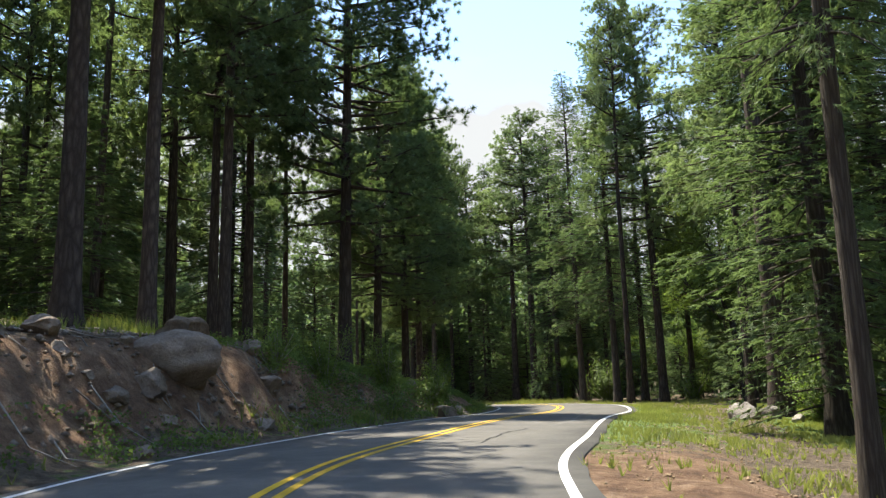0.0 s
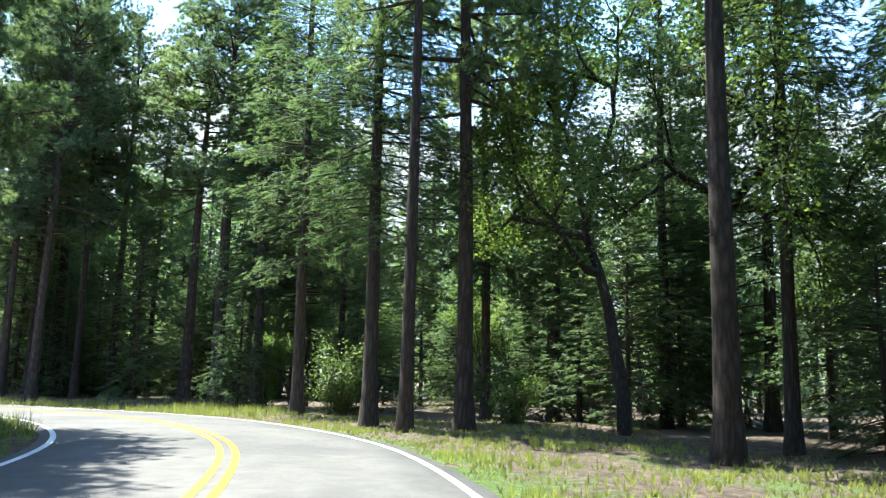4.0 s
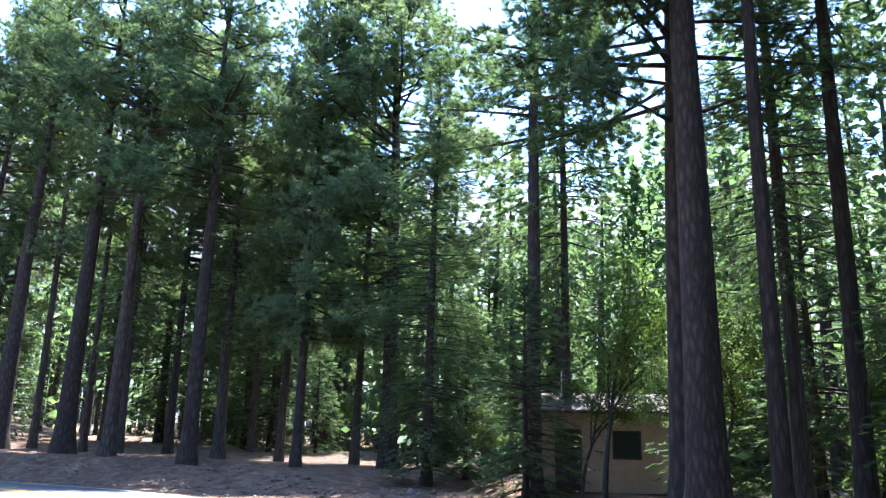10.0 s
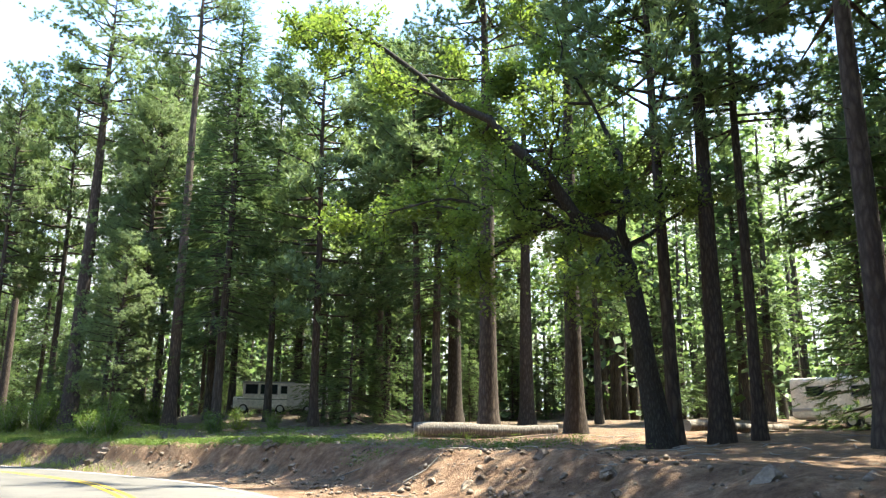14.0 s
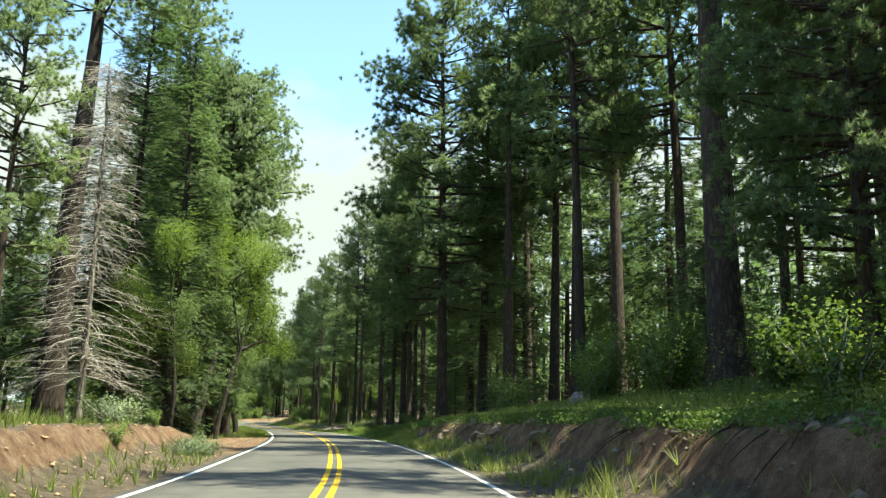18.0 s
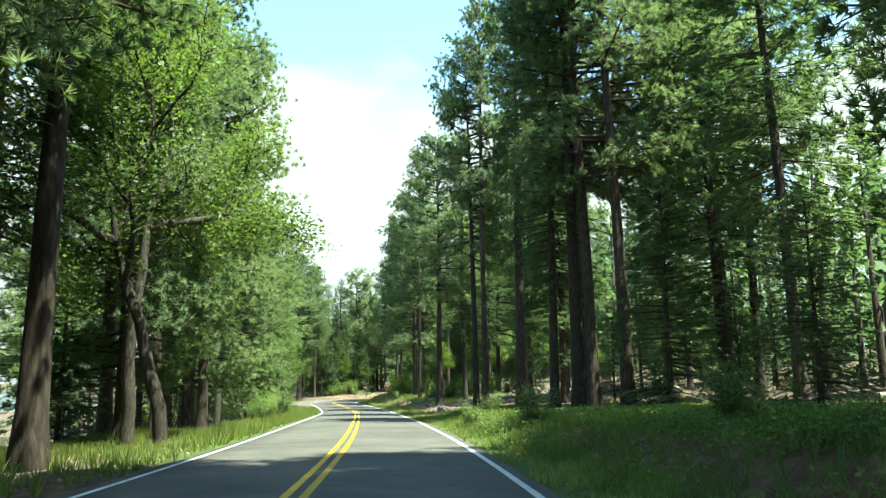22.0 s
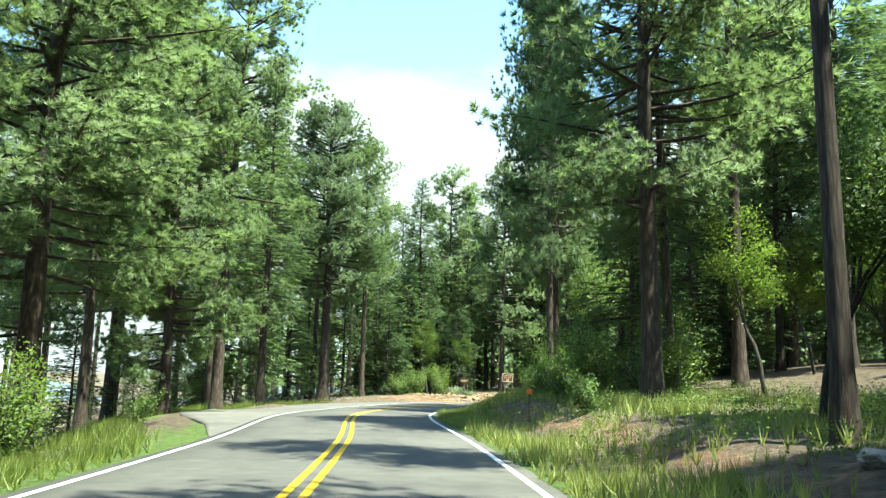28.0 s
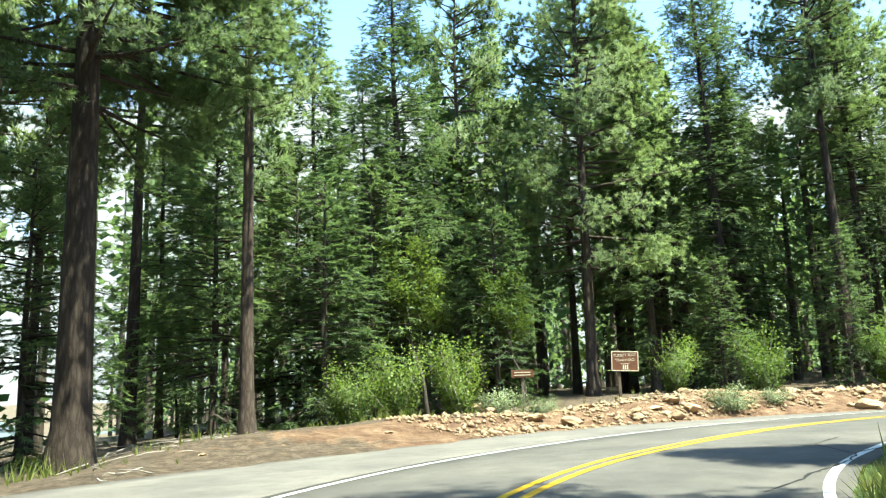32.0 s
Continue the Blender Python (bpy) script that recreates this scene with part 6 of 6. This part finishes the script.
fallen_log(-80.8, 10.2, -84.2, 15.4, 0.36)
fallen_log(-83.0, 21.5, -88.5, 24.0, 0.22)
fallen_log(-100.0, -84.5, -108.0, -88.0, 0.22)


def stump(x, y, k=1.0):
    """A torn stump whose roots hang over the bank."""
    rng = np.random.RandomState(4)
    ob = thing("tree_stump", pose(x, y, float(ground(x, y)[0]) - 0.1) @ Matrix.Diagonal((k, k, k * 0.6, 1)), "weathered torn stump with roots over the bank's edge", "stump")
    p = np.array([[0, 0, 0], [0.02, 0, 0.3], [0.06, 0.03, 0.7], [0.1, 0.05, 0.95]])
    part("bole", mesh_of("bole", *tube(p, [0.75, 0.55, 0.45, 0.3], 14), DEAD_BARK, True), None, ob)
    for n in range(9):
        a = rng.uniform(0, 6.28)
        q, r = limb(rng, (0.3 * math.cos(a), 0.3 * math.sin(a), 0.3), np.array([math.cos(a), math.sin(a), -0.1]), rng.uniform(0.8, 1.7), -0.35, 0.11)
        part("root", mesh_of("root", *tube(q, r + 0.01, 6), DEAD_BARK, True), None, ob)


stump(-84.3, -30.0, 1.2)
stump(-75.3, 10.6, 0.7)
stump(-42.0, 42.7, 0.45)

CREAM = rough_material("cream_paint", [(0.3, (0.62, 0.58, 0.5)), (0.7, (0.76, 0.73, 0.66))], 0.8, 6.0, 0.002, 0.5, 0.2)
GREY_TRIM, _, _ = material("grey_trim", (0.28, 0.28, 0.28), 0.5)
BLACK_RUBBER, _, _ = material("black_rubber", (0.02, 0.02, 0.02), 0.9)
STEEL, _, _ = material("dull_steel", (0.45, 0.45, 0.46), 0.45, 0.9)
GLASS, _, _ = material("dark_glass", (0.02, 0.025, 0.028), 0.08)
GREEN_PAINT = rough_material("faded_green_paint", [(0.3, (0.16, 0.2, 0.15)), (0.7, (0.24, 0.28, 0.2))], 0.8, 6.0, 0.002, 0.5, 0.2)


def wheel(parent, x, y, r):
    """A tyre with a steel rim."""
    bm = bmesh.new()
    made = flat_ring(bm, r, 0.24, 24, pose(x, y, r, 90, 0, 0))
    bmesh.ops.bevel(bm, geom=[e for e in bm.edges if len(e.link_faces) == 2 and e.calc_face_angle(0) > 1.0], offset=0.05, segments=2, affect="EDGES")
    tyre = part("wheel", bm, BLACK_RUBBER, parent)
    bm = bmesh.new()
    flat_ring(bm, r * 0.58, 0.26, 18, pose(x, y, r, 90, 0, 0))
    part("rim", bm, STEEL, tyre)


def pane(parent, name, x0, x1, z0, z1, y, mat=None, frame_mat=None):
    """A window on a side wall at y: a glass pane in a raised frame."""
    bm = bmesh.new()
    box(bm, (x1 - x0, 0.03, z1 - z0), ((x0 + x1) / 2, y, (z0 + z1) / 2), 0.01)
    w = part(name, bm, mat or GLASS, parent)
    bm = bmesh.new()
    for sx in (x0, x1):
        box(bm, (0.05, 0.05, z1 - z0 + 0.05), (sx, y, (z0 + z1) / 2))
    for sz in (z0, z1):
        box(bm, (x1 - x0 + 0.05, 0.052, 0.05), ((x0 + x1) / 2, y, sz))
    part("window_frame", bm, frame_mat or GREY_TRIM, w)


def travel_trailer(x, y, turn, long=6.6):
    ob = thing("travel_trailer", pose(x, y, float(ground(x, y)[0]), 0, 0, turn), "cream travel trailer with dark windows parked among the trees", "trailer", "campground vehicles")
    bm = bmesh.new()
    box(bm, (long, 2.3, 2.15), (0, 0, 1.6), 0.18)
    part("body", bm, CREAM, ob)
    bm = bmesh.new()
    box(bm, (long + 0.01, 2.34, 0.16), (0, 0, 0.95), 0.02)
    part("side_stripe", bm, GREY_TRIM, ob, "grey stripe along the side")
    for sy in (-1.16, 1.16):
        pane(ob, "window", -2.5, -1.6, 1.65, 2.2, sy)
        pane(ob, "window", -0.3, 0.5, 1.65, 2.2, sy)
        pane(ob, "window", 1.7, 2.6, 1.65, 2.2, sy)
        wheel(ob, -0.4, sy * 0.9, 0.34)
        wheel(ob, 0.4, sy * 0.9, 0.34)
    bm = bmesh.new()
    box(bm, (0.75, 0.03, 1.75), (1.1, -1.165, 1.55), 0.01)
    part("door", bm, CREAM, ob)
    bm = bmesh.new()
    box(bm, (0.7, 0.7, 0.28), (-0.6, 0, 2.8), 0.06)
    part("roof_vent", bm, CREAM, ob)
    bm = bmesh.new()
    box(bm, (1.2, 0.1, 0.1), (long / 2 + 0.55, 0, 0.5), 0.01)
    box(bm, (0.08, 0.08, 0.5), (long / 2 + 0.9, 0, 0.25), 0.01)
    part("tow_bar", bm, STEEL, ob)


def camper_truck(x, y, turn):
    """A boxy camper: low bonnet, square cabin with a dark window band, a mast on the roof."""
    ob = thing("camper_van", pose(x, y, float(ground(x, y)[0]), 0, 0, turn), "boxy cream camper van with dark windows parked in the campground", "van", "campground vehicles")
    bm = bmesh.new()
    box(bm, (4.6, 2.0, 0.85), (0, 0, 0.85), 0.1)
    box(bm, (3.9, 1.95, 1.15), (-0.35, 0, 1.8), 0.12)
    part("body", bm, CREAM, ob)
    bm = bmesh.new()
    box(bm, (4.0, 2.02, 0.12), (-0.35, 0, 2.42), 0.03)
    part("roof", bm, GREY_TRIM, ob, "dark roof edge")
    bm = bmesh.new()
    box(bm, (0.05, 0.05, 0.75), (-1.2, 0, 2.83), 0.01)
    box(bm, (0.05, 0.6, 0.05), (-1.2, 0, 3.2), 0.01)
    part("roof_mast", bm, STEEL, ob)
    for sy in (-0.98, 0.98):
        pane(ob, "window", -2.15, -1.3, 1.55, 2.15, sy)
        pane(ob, "window", -1.05, 0.25, 1.5, 2.25, sy)
        pane(ob, "window", 0.45, 1.4, 1.5, 2.25, sy)
        wheel(ob, -1.3, sy * 0.92, 0.38)
        wheel(ob, 1.5, sy * 0.92, 0.38)
        bm = bmesh.new()
        box(bm, (4.2, 0.02, 0.07), (-0.1, sy * 1.03, 1.1), 0.005)
        part("side_stripe", bm, GREEN_PAINT, ob, "dark green stripe")
        bm = bmesh.new()
        box(bm, (0.04, 0.22, 0.14), (2.3, sy * 0.72, 0.95), 0.02)
        part("headlight", bm, GLASS, ob)
    bm = bmesh.new()
    box(bm, (0.15, 1.9, 0.16), (2.35, 0, 0.55), 0.04)
    part("bumper", bm, GREY_TRIM, ob)


def cargo_trailer(x, y, turn):
    ob = thing("box_trailer", pose(x, y, float(ground(x, y)[0]), 0, 0, turn), "plain white box trailer beside the camper van", "trailer", "campground vehicles")
    bm = bmesh.new()
    box(bm, (3.2, 1.9, 1.9), (0, 0, 1.4), 0.06)
    part("body", bm, CREAM, ob)
    for sy in (-0.9, 0.9):
        wheel(ob, 0, sy, 0.33)
    bm = bmesh.new()
    box(bm, (1.1, 0.1, 0.1), (2.1, 0, 0.5), 0.01)
    box(bm, (0.08, 0.08, 0.46), (2.4, 0, 0.23), 0.01)
    part("tow_bar", bm, STEEL, ob)


travel_trailer(-100.8, 25.5, 95)
camper_truck(-98.0, -16.6, -46)
cargo_trailer(-100.3, -14.1, -46)

# ---- the small service building outside the bend ----
TAN_WALL = rough_material("tan_stucco", [(0.3, (0.34, 0.24, 0.17)), (0.7, (0.46, 0.34, 0.25))], 0.7, 22.0, 0.01, 0.9, 0.4)
BROWN_METAL, _, _ = material("brown_roof_metal", (0.07, 0.045, 0.034), 0.85)
DARK_DOOR, _, _ = material("dark_brown_door", (0.05, 0.035, 0.028), 0.6)


def service_hut(x, y, turn):
    z = float(ground(x, y)[0])
    ob = thing("service_hut", pose(x, y, z, 0, 0, turn), "small tan stucco service building with brown roof", "hut")
    for name, size, at in (("front_wall", (5.0, 0.2, 2.6), (0, -1.9, 1.3)), ("back_wall", (5.0, 0.2, 2.6), (0, 1.9, 1.3)),
                           ("side_wall", (0.2, 3.6, 2.6), (-2.4, 0, 1.3)), ("side_wall", (0.2, 3.6, 2.6), (2.4, 0, 1.3))):
        bm = bmesh.new()
        box(bm, size, at, 0.01)
        part(name, bm, TAN_WALL, ob)
    for sy in (-1, 1):
        bm = bmesh.new()
        box(bm, (5.8, 2.6, 0.12), (0, sy * 1.2, 2.98), 0.02, (-sy * 17, 0, 0))
        part("roof_panel", bm, BROWN_METAL, ob)
    for sx in (-2.4, 2.4):
        bm = bmesh.new()
        a = [bm.verts.new(p) for p in ((sx - 0.1, -1.9, 2.6), (sx - 0.1, 1.9, 2.6), (sx - 0.1, 0, 3.2))]
        b = [bm.verts.new(p) for p in ((sx + 0.1, -1.9, 2.6), (sx + 0.1, 1.9, 2.6), (sx + 0.1, 0, 3.2))]
        bm.faces.new(a), bm.faces.new(b[::-1])
        for i in range(3):
            bm.faces.new((a[i], b[i], b[(i + 1) % 3], a[(i + 1) % 3]))
        bmesh.ops.recalc_face_normals(bm, faces=bm.faces)
        part("gable", bm, TAN_WALL, ob)
    pane(ob, "window", 0.3, 1.2, 1.1, 2.0, -2.0, None, DARK_DOOR)
    bm = bmesh.new()
    box(bm, (0.9, 0.06, 2.05), (-1.2, -2.01, 1.03), 0.01)
    door = part("door", bm, DARK_DOOR, ob)
    bm = bmesh.new()
    flat_ring(bm, 0.03, 0.12, 10, pose(-0.85, -2.07, 1.0, 90, 0, 0))
    part("door_handle", bm, STEEL, door)
    bm = bmesh.new()
    flat_ring(bm, 0.06, 1.6, 12, pose(-1.6, 0.9, 3.5))
    part("vent_pipe", bm, CREAM, ob, "pale vent pipe through the roof")


service_hut(-43.4, 51.0, 50)

# ---- marks of wear on the asphalt ----
PALE_SEAL = rough_material("pale_crack_seal", [(0.3, (0.1, 0.098, 0.093)), (0.7, (0.17, 0.165, 0.155))], 3.0, 50.0, 0.004)
DARK_CRACK, _, _ = material("open_crack", (0.02, 0.02, 0.02), 0.95)


def crack(name, points, width, mat, text, seed):
    """A ragged line on the road through a few places."""
    rng = np.random.RandomState(seed)
    p = np.array(points, float)
    far = np.r_[0, np.cumsum(np.linalg.norm(np.diff(p, axis=0), axis=1))]
    at = np.arange(0, far[-1], 0.12)
    q = np.stack([np.interp(at, far, p[:, n]) for n in range(2)], 1)
    q += np.cumsum(rng.normal(size=q.shape) * 0.02, axis=0) * (1 - np.linspace(-1, 1, len(q)) ** 2)[:, None]
    side = side_of(np.c_[q, q[:, :1]]) * (width * 0.5 * rng.uniform(0.4, 1.3, (len(q), 1)))
    edge = np.stack([q + side, q - side], 1).reshape(-1, 2)
    z = np.array([COARSE[((COARSE[:, :2] - e) ** 2).sum(1).argsort()[:2], 2].mean() for e in edge])
    hit = [scene.ray_cast(bpy.context.view_layer.depsgraph, (e[0], e[1], h + 0.6), (0, 0, -1))[1].z for e, h in zip(edge, z)]
    v = np.c_[edge, np.array(hit) + 0.005]
    f = np.array([(2 * k, 2 * k + 2, 2 * k + 3, 2 * k + 1) for k in range(len(q) - 1)])
    tagged(new(name, mesh_of(name, v, f, mat)), text, "road marking", kind="structure")


bpy.context.view_layer.update()
crack("crack_seal", ((-1.2, 3.0), (-0.6, -5.0), (-0.3, -8.5), (-0.1, -11.5)), 0.14, PALE_SEAL, "pale sealed crack along the lane", 1)
crack("road_crack", ((-84.5, -196.5), (-83.4, -195.6), (-82.3, -194.2), (-81.7, -193.6), (-80.8, -192.2)), 0.05, DARK_CRACK, "dark open crack across the asphalt", 2)
crack("road_crack", ((-83.4, -195.6), (-83.6, -197.2), (-84.6, -198.6)), 0.04, DARK_CRACK, "dark open crack across the asphalt", 3)
crack("road_crack", ((-0.2, -17.6), (-0.5, -15.0), (-0.4, -12.8)), 0.05, DARK_CRACK, "dark open crack across the asphalt", 4)

# ---- signs and posts ----
SIGN_BROWN = rough_material("brown_sign_paint", [(0.3, (0.13, 0.055, 0.03)), (0.7, (0.17, 0.075, 0.042))], 1.5, 30.0, 0.002, 0.6, 0.2)
SIGN_CREAM, _, _ = material("cream_lettering", (0.75, 0.68, 0.5), 0.6)
POST_WOOD = rough_material("weathered_post_wood", [(0.3, (0.09, 0.065, 0.045)), (0.7, (0.17, 0.13, 0.1))], 4.0, 40.0, 0.006)


def lettering(parent, text, size, x, z, y):
    curve = bpy.data.curves.new("lettering", "FONT")
    curve.body, curve.size, curve.align_x, curve.extrude = text, size, "CENTER", 0.003
    tmp = bpy.data.objects.new("lettering", curve)
    scene.collection.objects.link(tmp)
    bpy.context.view_layer.update()
    me = bpy.data.meshes.new_from_object(tmp.evaluated_get(bpy.context.evaluated_depsgraph_get()))
    bpy.data.objects.remove(tmp)
    me.materials.clear()
    me.materials.append(SIGN_CREAM)
    ob = part("lettering", me, None, parent, "cream lettering")
    ob.matrix_basis = pose(x, y, z, 90, 0, 0)


def trail_sign(x, y, turn, tilt):
    ob = thing("trail_sign", pose(x, y, float(ground(x, y)[0]) - 0.1, 0, 0, turn) @ Matrix.Scale(0.87, 4), "brown wooden trailhead sign with cream lettering on a post", "sign")
    bm = bmesh.new()
    box(bm, (0.13, 0.13, 2.35), (-0.3, 0.08, 1.17), 0.01)
    part("post", bm, POST_WOOD, ob)
    bm = bmesh.new()
    box(bm, (1.25, 0.05, 0.92), (0, 0, 1.8), 0.015, (0, tilt, 0))
    board = part("board", bm, SIGN_BROWN, ob)
    bm = bmesh.new()
    for dz in (-0.44, 0.44):
        box(bm, (1.23, 0.012, 0.035), (0, -0.03, 1.8 + dz), 0.0)
    for dx in (-0.6, 0.6):
        box(bm, (0.035, 0.012, 0.845), (dx, -0.031, 1.8), 0.0)
    bmesh.ops.rotate(bm, verts=bm.verts, cent=(0, 0, 1.8), matrix=Matrix.Rotation(radians(tilt), 3, "Y"))
    part("border", bm, SIGN_CREAM, board, "cream painted border")
    lettering(board, "TURKEY FLAT", 0.17, 0.0, 2.02, -0.032)
    lettering(board, "TRAILHEAD", 0.17, 0.0, 1.8, -0.032)
    bm = bmesh.new()
    for dx, w in ((-0.09, 0.05), (0.0, 0.05), (0.1, 0.06)):
        box(bm, (w, 0.012, 0.2), (dx, -0.033, 1.53))
    for dz in (1.39, 1.68):
        box(bm, (0.42, 0.012, 0.02), (0, -0.033, dz))
    part("symbol_panel", bm, SIGN_CREAM, board)


def small_sign(x, y, turn):
    ob = thing("small_sign", pose(x, y, float(ground(x, y)[0]) - 0.1, 0, 0, turn), "small brown wooden sign on a grey post", "sign")
    bm = bmesh.new()
    box(bm, (0.1, 0.1, 1.6), (0, 0.06, 0.8), 0.01)
    part("post", bm, DEAD_BARK, ob)
    bm = bmesh.new()
    box(bm, (0.85, 0.05, 0.28), (0, 0, 1.5), 0.01)
    board = part("board", bm, SIGN_BROWN, ob)
    bm = bmesh.new()
    for dz in (0.05, -0.05):
        box(bm, (0.62, 0.01, 0.03), (0, -0.028, 1.5 + dz))
    part("text_bars", bm, SIGN_CREAM, board)


trail_sign(-84.55, -216.6, 176, 3)
small_sign(-80.2, -214.6, 176)

ORANGE, _, _ = material("orange_reflector", (0.7, 0.16, 0.03), 0.4)


def marker_post(x, y):
    ob = thing("marker_post", pose(x, y, float(ground(x, y)[0]) - 0.1, 0, 0, 180), "thin roadside marker post with an orange reflector", "marker post")
    bm = bmesh.new()
    box(bm, (0.06, 0.03, 1.15), (0, 0, 0.57), 0.006)
    part("post", bm, POST_WOOD, ob)
    bm = bmesh.new()
    box(bm, (0.16, 0.012, 0.16), (0, -0.024, 1.08), 0.004)
    part("reflector", bm, ORANGE, ob)


marker_post(-82.2, -160.5)

# ---- the great leaning oak over the campground bank ----
SLOPE_AXES = np.array([[0.43, -0.9, 0], [0.9, 0.43, 0], [0, 0, 1.0]])  # along the slope, towards the road, up
OAK_SPINES = [([(0, 0, -0.2), (0.5, 0, 3.0), (0.8, 0.2, 6.0), (2.0, 0.6, 7.7), (4.4, 1.0, 10.2), (6.6, 1.2, 12.3), (9.6, 1.4, 15.0), (11.5, 1.6, 16.2)], 1.0),
         ([(0.8, 0.2, 5.8), (1.1, -0.3, 7.6), (0.7, -0.6, 10.4), (1.9, -0.8, 13.2), (3.2, -0.4, 16.5)], 0.55),
         ([(2.0, 0.6, 7.7), (3.6, -0.8, 8.6), (5.6, -1.6, 9.2), (7.8, -2.0, 10.4)], 0.4)]
tree_kind("great_oak", spreading_oak_meshes(68, [(np.array(p) @ SLOPE_AXES, k) for p, k in OAK_SPINES], 0.46), 17.0, "oak_tree", "great leaning oak with long crooked limbs", "oak tree")
plant("great_oak", -78.6, 22.0, 17.0, turn=0, group="trees round the campground")
